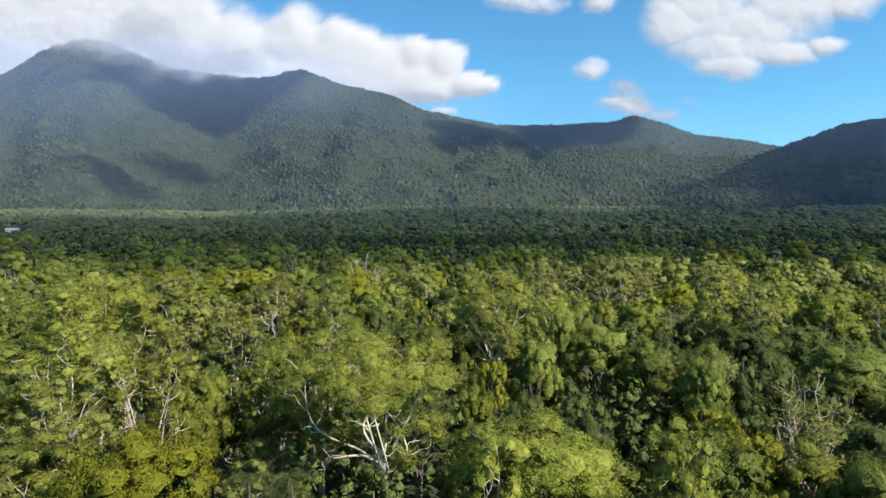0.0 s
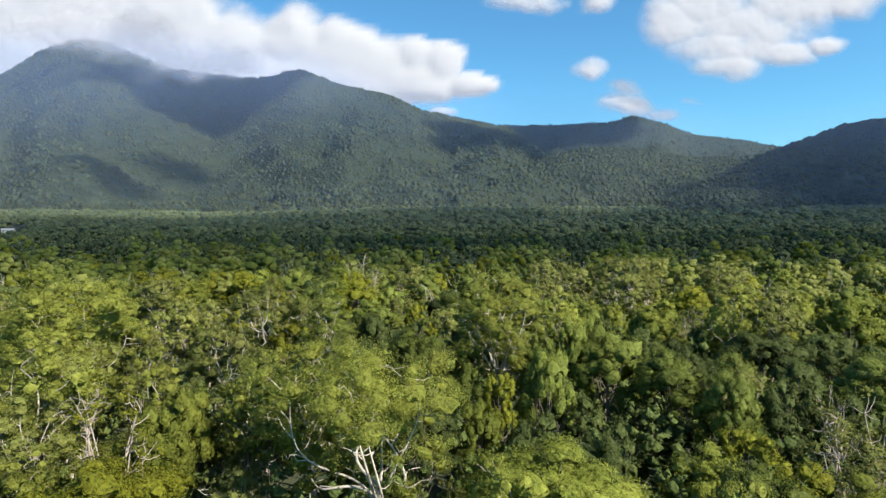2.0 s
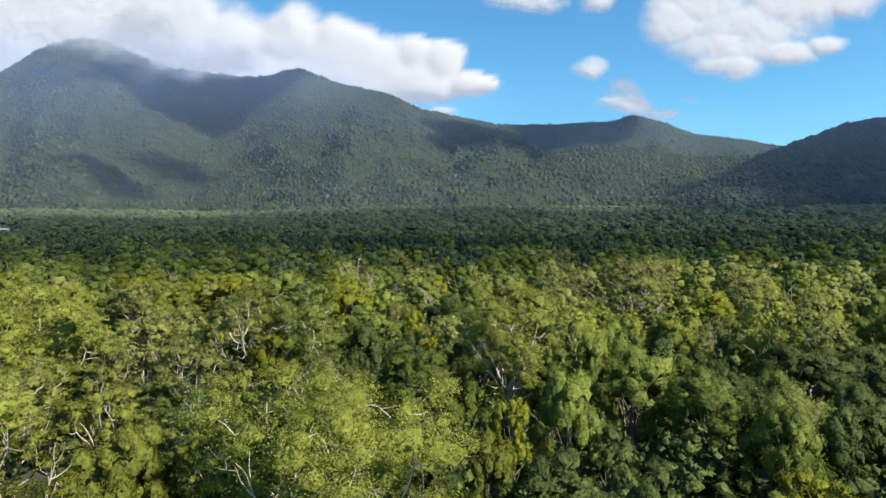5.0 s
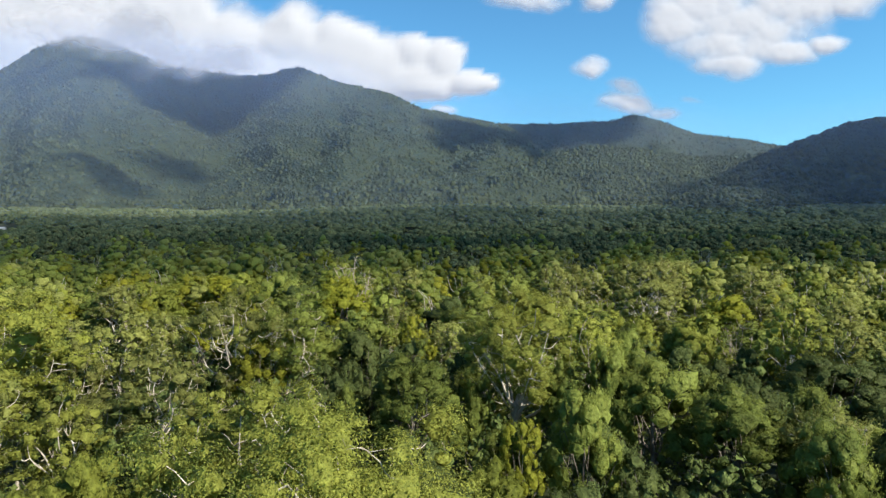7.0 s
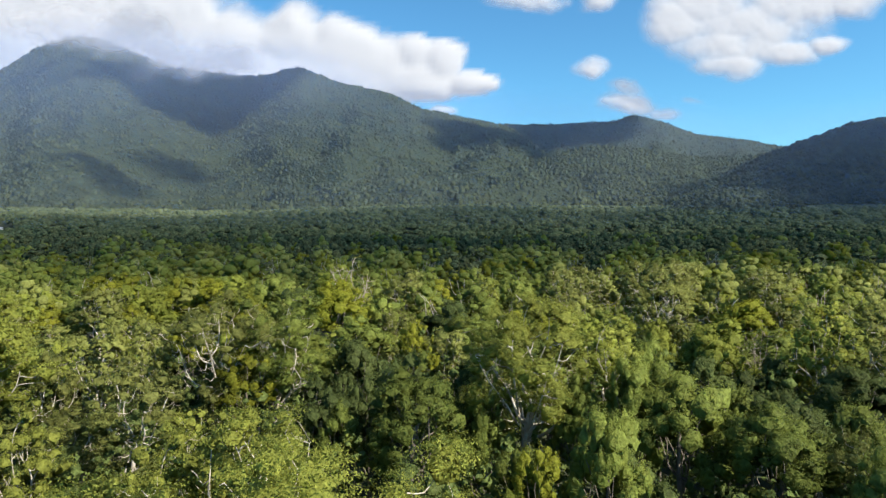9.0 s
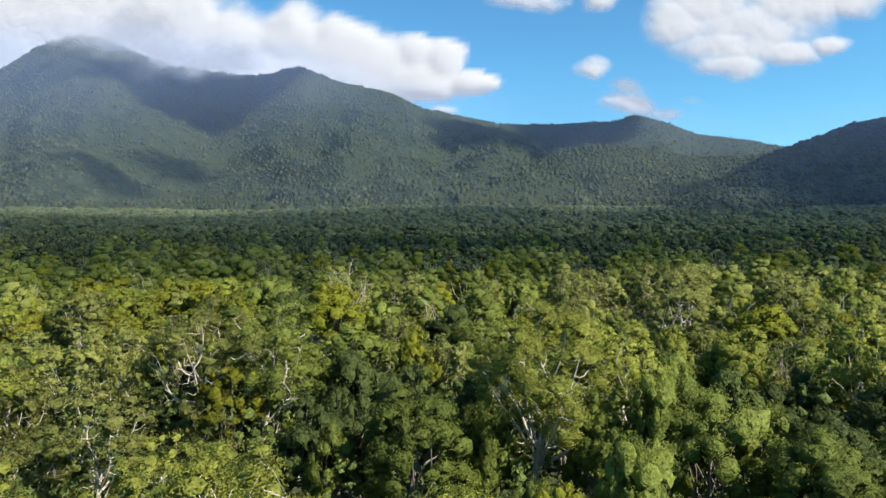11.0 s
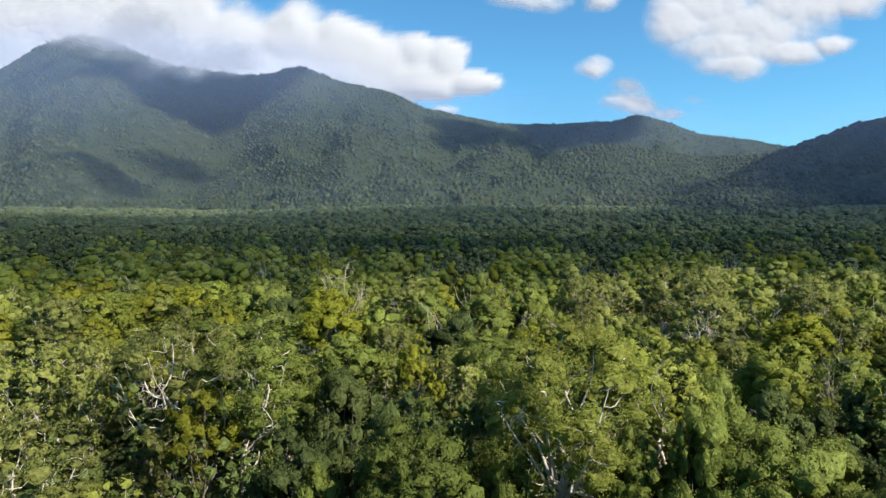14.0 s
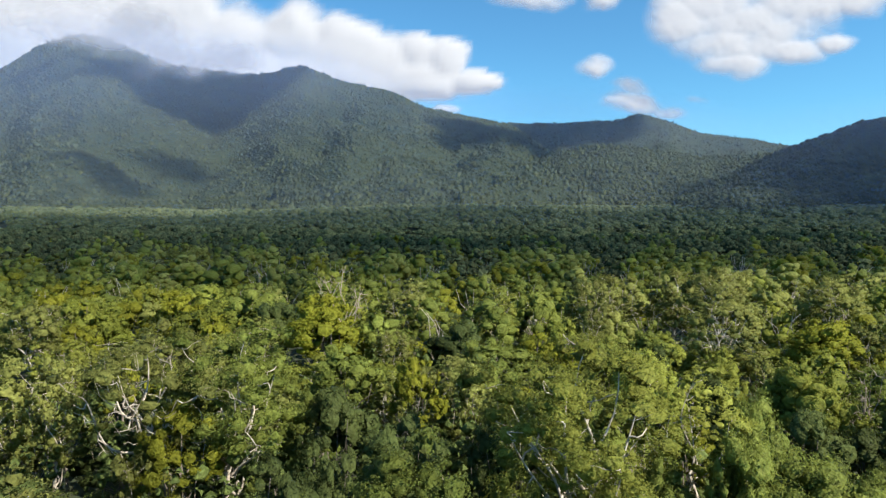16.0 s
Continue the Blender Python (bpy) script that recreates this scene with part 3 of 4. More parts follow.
cloud("small white cloud behind a rounded summit", [(0.303, 0.212, 0.040, 0.017), (0.311, 0.188, 0.057, 0.025), (0.367, 0.179, 0.040, 0.014)], 4400, 12, 60, 0.5)
cloud("small white cloud resting on the ridge", [(0.003, 0.182, 0.032, 0.011)], 4400, 14, 40)
cloud("faint wisp of cloud", [(0.414, 0.198, 0.018, 0.008)], 4400, 15, 20, most=0.5)
cloud("torn mist round the highest peak", [(-0.62, 0.326, 0.13, 0.044), (-0.53, 0.306, 0.11, 0.048), (-0.46, 0.280, 0.11, 0.048), (-0.40, 0.270, 0.10, 0.044), (-0.345, 0.258, 0.09, 0.034)],
      2330, 19, 30, 0.6, 1.2, most=0.8)


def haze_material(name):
    """Haze imitated on a sheet: mostly clear, scattering a little bluish sunlight."""
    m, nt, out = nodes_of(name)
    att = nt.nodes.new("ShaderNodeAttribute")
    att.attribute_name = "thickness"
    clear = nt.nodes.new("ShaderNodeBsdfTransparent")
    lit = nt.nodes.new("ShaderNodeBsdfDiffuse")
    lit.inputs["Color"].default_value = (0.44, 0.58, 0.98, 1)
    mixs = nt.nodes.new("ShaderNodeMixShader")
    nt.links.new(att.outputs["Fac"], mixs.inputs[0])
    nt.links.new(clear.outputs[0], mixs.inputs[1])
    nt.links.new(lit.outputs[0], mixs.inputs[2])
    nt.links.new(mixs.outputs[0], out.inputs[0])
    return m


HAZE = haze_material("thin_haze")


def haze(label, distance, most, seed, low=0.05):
    """A wide, flat sheet that imitates haze in front of the range, thinning out upwards and at the ground."""
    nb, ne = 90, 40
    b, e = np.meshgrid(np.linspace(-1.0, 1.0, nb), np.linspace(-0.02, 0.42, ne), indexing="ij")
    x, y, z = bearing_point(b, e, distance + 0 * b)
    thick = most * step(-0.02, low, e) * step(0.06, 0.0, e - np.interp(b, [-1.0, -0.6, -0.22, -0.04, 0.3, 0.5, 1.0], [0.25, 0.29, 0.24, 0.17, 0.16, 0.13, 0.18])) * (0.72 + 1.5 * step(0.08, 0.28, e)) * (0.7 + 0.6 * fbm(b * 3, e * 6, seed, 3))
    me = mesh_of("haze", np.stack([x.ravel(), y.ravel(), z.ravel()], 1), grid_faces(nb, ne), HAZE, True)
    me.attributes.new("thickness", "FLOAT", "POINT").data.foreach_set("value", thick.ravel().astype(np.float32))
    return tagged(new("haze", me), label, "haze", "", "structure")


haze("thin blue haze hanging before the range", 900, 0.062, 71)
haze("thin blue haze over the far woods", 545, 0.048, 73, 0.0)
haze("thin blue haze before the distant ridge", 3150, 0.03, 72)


def shade_cloud(label, x, y, z, rx, ry, seed, altitude=1250, most=0.86, tilt=0.0, soft=0.45):
    """A fair-weather cloud high overhead, whose shadow falls round (x, y, z)."""
    k = (altitude - z) / TO_SUN.z
    cx, cy = x + TO_SUN.x * k, y + TO_SUN.y * k
    n = 44
    u, v = np.meshgrid(np.linspace(-1.25, 1.25, n), np.linspace(-1.25, 1.25, n), indexing="ij")
    f = 1 - u ** 2 - v ** 2 + 1.3 * (fbm(u * max(rx / 160, 2.6) + seed, v * max(ry / 160, 1.8), seed, 5) - 0.5)
    thick = step(0, soft, f) * step(0, 0.12, 1.25 - np.maximum(abs(u), abs(v))) * most
    w = altitude + 40 * np.sqrt(np.clip(f, 0, 1))
    me = mesh_of("overhead_cloud", np.stack([(cx + u * rx).ravel(), (cy + v * ry + tilt * u * rx).ravel(), w.ravel()], 1), grid_faces(n, n), CLOUD, True)
    me.attributes.new("thickness", "FLOAT", "POINT").data.foreach_set("value", thick.ravel().astype(np.float32))
    return tagged(new("overhead_cloud", me), label, "cloud", "clouds overhead", "structure")


shade_cloud("broad cloud shading the far plain", 60, 720, 20, 1400, 460, 61, most=0.76, tilt=0.14, soft=0.9)
shade_cloud("cloud shading the middle of the plain", 90, 392, 20, 560, 215, 68, most=0.76, tilt=0.12, soft=0.45)
shade_cloud("cloud shading the near hill", 980, 1260, 150, 460, 400, 62, most=0.88)
shade_cloud("cloud shading the gap between the summits", -1040, 2560, 570, 470, 430, 63, 1600, soft=0.35)
shade_cloud("small cloud shading the lower slope", -756, 1825, 205, 190, 105, 64, most=0.8, soft=0.9)
shade_cloud("small cloud shading the slope under the peak", -900, 1570, 125, 200, 110, 69, most=0.7, soft=0.9)
shade_cloud("cloud shading the shoulder of the range", 290, 2480, 310, 470, 380, 65, 1500)
shade_cloud("cloud shading the distant ridge", 640, 3450, 480, 560, 420, 66, 1500)
shade_cloud("cloud shading the valley beside the spur", 900, 1500, 130, 260, 280, 67, most=0.88)

# ---- forest of the plain ----
OPEN_LABEL = "tall paperbark with pale crooked limbs and olive leaf tufts"
DENSE_LABEL = "rainforest tree with a dense lumpy green crown"
taken = []


def place(t, x, y, r):
    taken.append((x, y, r))
    return t


# trees that stand out
place(make_tree("paperbark_tree", open_tree(101, 25.4, 8.0, 15.0, 8, 400, 0.155, 0.58, (-2.5, 0), 0.5, 0.78, 0.9, bared=-110), LEAF_LIME, BARK_PALE,
      "spreading old paperbark with thick pale trunk and twisted limbs", -4.3, 51.8, 20), -5.0, 52, 8.0)
place(make_tree("paperbark_tree", open_tree(102, 27.4, 6.4, 14.5, 9, 320, 0.18, 0.4, (-1.0, 0), 0.0, 0.9, 1.4), LEAF_LIME, BARK_PALE,
      "tall paperbark with white forked stems through an upright crown", 8.0, 88.6, 75), 7.0, 88.6, 6.2)
place(make_tree("paperbark_tree", open_tree(103, 25.0, 3.8, 17.4, 5, 250, 0.20, 0.35, stout=0.42, skirt=1.1, sway=0.04), LEAF_LIME, BARK_PALE,
      "slender paperbark with a kinked white stem", 15.8, 89.8, 10), 15.8, 89.8, 3.6)
place(make_tree("paperbark_tree", open_tree(104, 24.5, 7.0, 17.0, 8, 220, 0.19, 0.55, (-1.5, 0), 0.0, 0.8, bared=140), LEAF_OLIVE, BARK_PALE,
      "flat-topped paperbark with long bare white limbs", -28.5, 101.0, 130), -29.5, 101, 6.6)
place(make_tree("paperbark_tree", open_tree(105, 25.8, 5.8, 14.0, 8, 250, 0.19, 0.2, (2.0, 0)), LEAF_GREEN, BARK_PALE,
      "paperbark with a dark twisted trunk over a hollow in the canopy", -21.5, 99.5, 30), -19.0, 100, 5.6)
place(make_tree("paperbark_tree", open_tree(106, 23.0, 4.2, 15.5, 6, 230, 0.20, 0.4, stout=0.6), LEAF_OLIVE, BARK_PALE,
      "thin-crowned paperbark with a straight white trunk", -27.4, 79.0, 200), -27.4, 79, 4.2)
place(make_tree("paperbark_tree", open_tree(107, 26.8, 8.4, 16.0, 9, 160, 0.26, 0.25), LEAF_LIME, BARK_PALE,
      "broad pale-green paperbark with white upper limbs", -52.5, 88.5, 310), -52.5, 88.5, 8.0)
place(make_tree("paperbark_tree", open_tree(108, 23.0, 6.6, 14.0, 8, 230, 0.21, 0.35), LEAF_LIME, BARK_PALE,
      "paperbark with sprawling bare lower limbs", -42.0, 66.0, 45), -42, 66, 6.4)
place(make_tree("yellow_tree", dense_tree(109, 18.6, 6.2, 260, 0.20, 0.46, 19, 0.75), LEAF_YELLOW, BARK_PALE,
      "tree with yellow-green flush on a pale forked trunk", -24.2, 46.5, 15), -24, 46.5, 5.8)
place(make_tree("half_bare_tree", twiggy_tree(110, 22.6, 4.0, 70, 0.24), LEAF_YELLOW, TWIG_PINK,
      "half-bare tree with a fan of pinkish twigs", -25.5, 50.0, 15), -25.5, 51.5, 2.5)
place(make_tree("rainforest_tree", dense_tree(111, 22.8, 4.4, 270, 0.19, 0.75, 30, 0.85), LEAF_GREEN, BARK_GREY,
      "bright green tree with a full rounded crown", -3.0, 83.5, 0), -3.0, 83.5, 4.4)
place(make_tree("rainforest_tree", dense_tree(112, 20.3, 6.4, 340, 0.16, 0.5, 30, 0.7), LEAF_BRIGHT, BARK_GREY,
      "bright green tree with a wide soft dome", 6.8, 46.0, 40), 6.8, 46, 6.2)
place(make_tree("yellow_tree", dense_tree(113, 21.5, 4.6, 90, 0.38, 0.45, 30, 0.7), LEAF_YELLOW, BARK_GREY,
      "tree with a bright yellow-green flat crown", 52.0, 132.0, 0), 52, 132, 4.8)
place(make_tree("yellow_tree", dense_tree(114, 24.4, 5.6, 85, 0.40, 0.6, 34, 0.75), LEAF_YELLOW, BARK_GREY,
      "large dome-shaped tree with yellowish top", -20.0, 139.0, 80), -20, 139, 5.6)
place(make_tree("half_bare_tree", twiggy_tree(115, 21.0, 4.2), LEAF_OLIVE, TWIG_PINK,
      "half-bare tree with grey upswept twigs", 32.0, 51.5, 60), 32, 51.5, 3.6)
place(make_tree("paperbark_tree", open_tree(116, 23.5, 5.0, 15.0, 7, 230, 0.21, 0.3), LEAF_LIME, BARK_PALE,
      "light-green paperbark beside the rounded tree", -12.5, 60.5, 100), -13, 61, 4.6)


place(make_tree("half_bare_tree", twiggy_tree(117, 27.2, 5.0, 40, 0.3), LEAF_OLIVE, TWIG_PINK,
      "half-bare tree with a mauve-grey dome of twigs", -20.0, 150.0, 20), -20, 150, 4.0)
place(make_tree("paperbark_tree", open_tree(118, 25.5, 7.0, 15.0, 7, 70, 0.5, 0.55), LEAF_OLIVE, BARK_PALE,
      "old paperbark with layered white bare limbs over the shaded plain", -91.0, 254.0, 70), -91, 254, 6.0)
for sd, x, y, h, w in ((119, 44, 166, 25.5, 6.0), (120, 57, 174, 25.0, 6.4), (121, 33, 172, 24.5, 5.4), (122, 70, 160, 24.0, 5.8)):
    place(make_tree("paperbark_tree", open_tree(sd, h, w, h * 0.58, 7, 75, 0.44, 0.35), LEAF_OLIVE, BARK_PALE,
          "tall thin-crowned paperbark with pale stems above the canopy", x, y, sd * 37), x, y, w)
for sd, x, y, h, w, leaf, lb in ((123, -62, 148, 22.5, 6.0, LEAF_BRIGHT, "bright green tree with a wide lumpy crown"),
                                 (124, -50, 156, 23.0, 5.4, LEAF_YELLOW, "yellow-green tree with a lumpy crown"),
                                 (125, -41, 147, 22.0, 5.6, LEAF_BRIGHT, "fresh green tree with a lumpy crown"),
                                 (126, -74, 158, 23.0, 6.2, LEAF_YELLOW, "yellow-green tree with a wide crown")):
    place(make_tree("rainforest_tree", dense_tree(sd, h, w, 90, 0.42, 0.6, 24, 0.8), leaf, BARK_GREY, lb, x, y, sd * 31), x, y, w)


def palm(x, y, h, seed):
    """A feather palm: ringed trunk and arching fronds of separate leaflets."""
    rng = np.random.default_rng(seed)
    root = tagged(new("palm"), "feather palm with arching grey-green fronds", "palm", "palms in the canopy")
    v, f = tube(wander((0, 0, -0.4), (0.3, 0.1, h), 8, rng, 0.008), np.linspace(0.2, 0.13, 8), 7)
    part("trunk", mesh_of("palm_trunk", v, f, BARK_GREY, True), root)
    for i in range(13):
        a, rise = i * 2.4, rng.uniform(0.1, 1.2)
        s = np.linspace(0, 1, 12)
        ln = rng.uniform(2.3, 3.0)
        rad = ln * (s * np.cos(rise) * 0.9 + 0.15 * s ** 2)
        z = h + ln * (np.sin(rise) * s - 0.75 * s ** 2.2)
        spine = np.stack([0.3 + np.cos(a) * rad, 0.1 + np.sin(a) * rad, z], 1)
        vs = []
        for k in range(1, 12):
            for side in (-1, 1):
                for o in (0.0, 0.5):
                    p = spine[k] * (1 - o) + spine[k - 1] * o
                    t = np.array([-np.sin(a) * side, np.cos(a) * side, -0.55]) * (0.75 * np.sin(np.pi * (0.12 + 0.8 * k / 12)))
                    fw = (spine[k] - spine[k - 1]) * 0.32
                    vs += [p - fw * 0.4, p + fw * 0.4, p + t + fw]
        vs = np.array(vs)
        part("frond", mesh_of("palm_frond", vs, np.arange(len(vs)).reshape(-1, 3), LEAF_DARK), root)
    root.location = (x, y, float(ground_z(x, y)))
    return root


for px, py, ph, sd in ((-14.6, 43.0, 16.6, 1), (-12.4, 46.5, 15.0, 2), (9.5, 52.0, 17.5, 3), (-19.0, 62.0, 14.5, 4)):
    place(palm(px, py, ph, sd), px, py, 2.2)

# the rest of the near forest: a few trees built once, then repeated
def kinds(fine):
    """The repeated trees; fine leaf for those close to the camera's way, coarser leaf beyond."""
    per, size, made = (225, 0.175, []) if fine else (95, 0.27, [])
    o = 0 if fine else 50
    for sd, leaf, h, w in ((201, LEAF_OLIVE, 22.0, 5.6), (202, LEAF_OLIVE, 21.0, 4.8), (203, LEAF_OLIVE, 20.0, 5.2), (204, LEAF_LIME, 21.0, 4.6)):
        made.append(("paperbark_tree", open_tree(sd + o, h, w, h * 0.58, 7, per, size, 0.22), leaf, BARK_PALE,
                     OPEN_LABEL if leaf == LEAF_OLIVE else "sunlit pale-green paperbark with white stems", w, h))
    for sd, leaf, h, w, dp, lump, sq, pt, lb in (
            (211, LEAF_GREEN, 19.0, 5.4, 0.56, 24, 0.8, 0.0, DENSE_LABEL),
            (212, LEAF_GREEN, 18.0, 4.7, 0.62, 22, 0.9, 0.2, DENSE_LABEL),
            (217, LEAF_GREEN, 19.0, 5.2, 0.50, 30, 0.6, 0.0, "green rainforest tree with a flat layered crown"),
            (213, LEAF_DARK, 18.0, 5.2, 0.60, 23, 0.8, 0.0, "dark green rainforest tree with a close lumpy crown"),
            (214, LEAF_DARK, 16.5, 4.1, 0.68, 22, 0.9, 0.35, "dark green rainforest tree with a tapering crown"),
            (215, LEAF_BRIGHT, 18.0, 4.8, 0.52, 22, 0.75, 0.0, "bright green rainforest tree with layered crown"),
            (218, LEAF_BRIGHT, 18.0, 5.0, 0.56, 28, 0.8, 0.1, "bright green rainforest tree with a full lumpy crown"),
            (216, LEAF_YELLOW, 18.0, 4.2, 0.50, 20, 0.7, 0.0, "rainforest tree with yellow-green young leaves")):
        made.append(("rainforest_tree", dense_tree(sd + o, h, w, per * 0.9, size, dp, lump, sq, pt), leaf, BARK_GREY, lb, w, h))
    made.append(("half_bare_tree", twiggy_tree(221 + o, 20.0, 3.8), LEAF_GREEN, TWIG_PINK, "half-bare tree with a fan of grey twigs", 3.6, 20.0))
    return made


FINE, COARSE = kinds(True), kinds(False)
OLIVE, LIME, GREEN, DARK, BRIGHT, YELLOW, BARE = (0, 1, 2), (3,), (4, 5, 6), (7, 8), (9, 10), (11,), (12,)
WEIGHTS = np.array([2.6, 2.6, 2.4, 1.6, 3.0, 3.0, 2.6, 3.4, 2.6, 1.6, 1.6, 1.0, 0.7])
rng = np.random.default_rng(77)
built = {}


def stand(k, x, y, turn, wide, tall):
    """One tree of kind k, its crown's radius and its height in metres."""
    fine = y < 98
    kind, arrays, leaf, bark, label, w, h = (FINE if fine else COARSE)[k]
    if (k, fine) not in built:
        t = built[k, fine] = make_tree(kind, arrays, leaf, bark, label, x, y, turn, group="trees of the near forest")
    else:
        t = copy_thing(built[k, fine], pose(x, y, float(ground_z(x, y)), 0, 0, turn))
    t.scale = (wide / w * rng.uniform(0.95, 1.05), wide / w * rng.uniform(0.95, 1.05), tall / h)
    return t


# crowns that can be told apart: x, y, height, radius
for choice, trees in (
        (OLIVE, ((-41.4, 72, 21.1, 4.9), (-37.7, 58.5, 19.4, 4.8), (53.5, 102, 24, 5.6), (-63, 136, 23, 5.3), (-44, 102, 22.5, 4.7), (-38.5, 103.5, 22.2, 4.0),
                 (-26, 96, 16.4, 3.2), (36, 129, 25.4, 5.8), (60.5, 134, 20.5, 4.5), (22, 146, 25.4, 5.0), (-9.4, 165, 23.5, 5.5), (79, 169, 24.5, 6.0), (46, 152, 26.5, 5.6))),
        (LIME, ((-33.5, 51, 17.5, 4.6), (-17.4, 63.5, 22.2, 3.8), (-13.8, 67, 22.4, 4.2), (46.3, 101.5, 24.4, 3.8), (15.5, 37.5, 21.0, 2.2), (3.7, 42.5, 20.0, 3.2),
                (-48, 80, 21.5, 5.2), (-24, 80.5, 17.9, 2.8), (-33.5, 73.5, 20.5, 3.8), (7.8, 156, 23.5, 3.6), (-18.4, 61.5, 20.5, 2.4))),
        (GREEN, ((11.6, 72, 21.0, 3.0), (22.0, 83.5, 21.8, 5.2), (27, 77, 20.0, 4.2), (29.6, 67.5, 19.8, 3.1), (5.2, 75.5, 17.3, 2.8), (-13.5, 117, 20.9, 4.2),
                 (17, 84.5, 22.2, 2.7), (-68, 144, 22, 5.6), (-11, 85.5, 17.5, 2.2), (21, 91, 22.4, 3.0), (30, 90.5, 18.2, 2.8), (12.5, 86, 20.0, 2.5),
                 (3, 85, 18.3, 2.4), (15.6, 160, 23.5, 5.0), (-39.5, 53.5, 16.5, 4.4))),
        (DARK, ((-33.7, 77, 17.2, 2.6), (34.7, 67.5, 19.0, 2.7), (56.8, 93.5, 19.5, 5.0), (15.8, 65, 13.8, 3.0), (26.5, 71, 13.8, 3.0), (-13.3, 88, 19.2, 3.9),
                (-11.3, 100, 20.7, 3.6), (15.2, 70.5, 16.4, 2.8), (42, 104.5, 17.4, 2.6), (37.9, 103, 16.8, 3.4), (-31, 152, 21.5, 5.0), (-9, 90.5, 18.6, 2.6), (-38, 112.5, 13, 4.0))),
        (BRIGHT, ((65.6, 101, 23, 4.6), (37.5, 111.5, 21.6, 5.0), (20.7, 53, 17.7, 3.4), (3.5, 67.5, 16.8, 2.8), (-51.5, 170, 23, 5.6), (-64, 172, 23, 5.2), (28.5, 47, 17.6, 3.4))),
        (YELLOW, ((26.8, 58.5, 17.3, 3.2), (25.5, 48.5, 18.5, 2.7), (-23.6, 96.5, 20.9, 3.4), (-36.5, 136, 22, 3.4), (-4.6, 112.5, 20.7, 3.0), (5.8, 70.5, 19.3, 2.2),
                  (-39.7, 149, 20.5, 4.0), (-82.5, 181, 22.5, 5.0), (-58.5, 140, 20, 4.0))),
        (BARE, ((43, 110, 19.5, 3.4), (37.5, 63, 18.5, 2.6)))):
    for i, (x, y, tall, wide) in enumerate(trees):
        place(stand(choice[i % len(choice)], x, y, rng.uniform(0, 360), wide, tall), x, y, wide * 0.95)

# low places in the canopy, and what stands in front of the tallest trees
HOLES = [(21.5, 62, 4.5), (-14, 39, 4.0), (-5.5, 43.5, 6.0), (-1, 39, 4), (-20.5, 92, 3.5), (7, 80.5, 3.6), (-29, 91, 3.5), (-3, 75, 3.0), (-17, 79, 3.0)]
LOW = [(-14, 40, 7), (24, 56, 6), (23, 68, 8), (-21, 91, 4.5), (36, 131, 5), (-6, 43, 8), (8, 79.5, 5), (15, 82, 4), (-28, 92, 5), (-27, 72, 4.5), (-12, 70, 5), (5, 62, 5),
       (-14, 80, 6), (-23, 84, 6), (-9, 76, 5), (-31, 104, 4), (33, 60, 4)]


def odds(x, y):
    """Paperbarks crowd one side of the plain, darker rainforest the other."""
    w = WEIGHTS.copy()
    side = float(step(-12, 14, x + 14 * (value_noise(x / 20, y / 20, 3) - 0.5) - max(0, y - 85) * 0.3))
    w[:4] *= 1.7 - 1.45 * side
    w[7:9] *= 0.6 + 1.6 * side
    if y < 62 and x < 12:
        w[:4] *= 1.3
        w[7:9] *= 0.5
        w[9:12] *= 1.5
    elif x > 12 and y < 58:
        w[9:12] *= 1.4
        w[7:9] *= 0.7
    elif 8 < x < 46 and y < 110:
        w[9:12] *= 0.25
        w[7:9] *= 1.8
    # dark kinds favoured here, partly in place of a passing cloud's shade
    elif -30 < x < 5 and y < 113:
        w[:4] *= 0.2
        w[7:9] *= 2.6
        w[9:] *= 0.3
    elif y > 113:
        w[9:12] *= 2.2
        w[7:9] *= 0.45
    return w / w.sum()


spots, tries = [], 0
while len(spots) < 215 and tries < 60000:
    tries += 1
    y = 38 + 109 * rng.random() ** 0.75
    x = rng.uniform(-1, 1) * (0.76 * y + 9)
    if any((x - a) ** 2 + (y - b) ** 2 < r * r for a, b, r in HOLES):
        continue
    k = int(rng.choice(len(FINE), p=odds(x, y)))
    w = FINE[k][5] * rng.uniform(0.6, 1.1)
    if all((x - a) ** 2 + (y - b) ** 2 > (0.80 * (w + c)) ** 2 for a, b, c in taken):
        taken.append((x, y, w))
        spots.append((x, y, k, w))
for x, y, k, w in spots:
    low = 0.7 if any((x - a) ** 2 + (y - b) ** 2 < r * r for a, b, r in LOW) else 1.0
    stand(k, x, y, rng.uniform(0, 360), w * rng.uniform(1.0, 1.12), low * rng.uniform(14.5, 20.5))


# undergrowth that fills the gaps between the trunks
def scattered(template, x, y, z, size, rng, tall=1.0):
    """Copies of a leaf array at many places, turned and scaled, as one array of places and one of normals."""
    n = len(x)
    a = rng.uniform(0, 6.283, n)
    c, s = np.cos(a)[:, None], np.sin(a)[:, None]
    made = []
    for t, move in ((template[0][None] * size[:, None, None], True), (np.repeat(template[1][None], n, 0), False)):
        out = np.empty((n, len(template[0]), 3), np.float32)
        out[:, :, 0] = t[:, :, 0] * c - t[:, :, 1] * s
        out[:, :, 1] = t[:, :, 0] * s + t[:, :, 1] * c
        out[:, :, 2] = t[:, :, 2] * (tall if move else 1)
        if move:
            out += np.stack([x, y, z], 1)[:, None, :]
        made.append(out.reshape(-1, 3))
    made.append((template[2][None] + (np.arange(n) * len(template[0]))[:, None, None]).reshape(-1, 3))
    return made


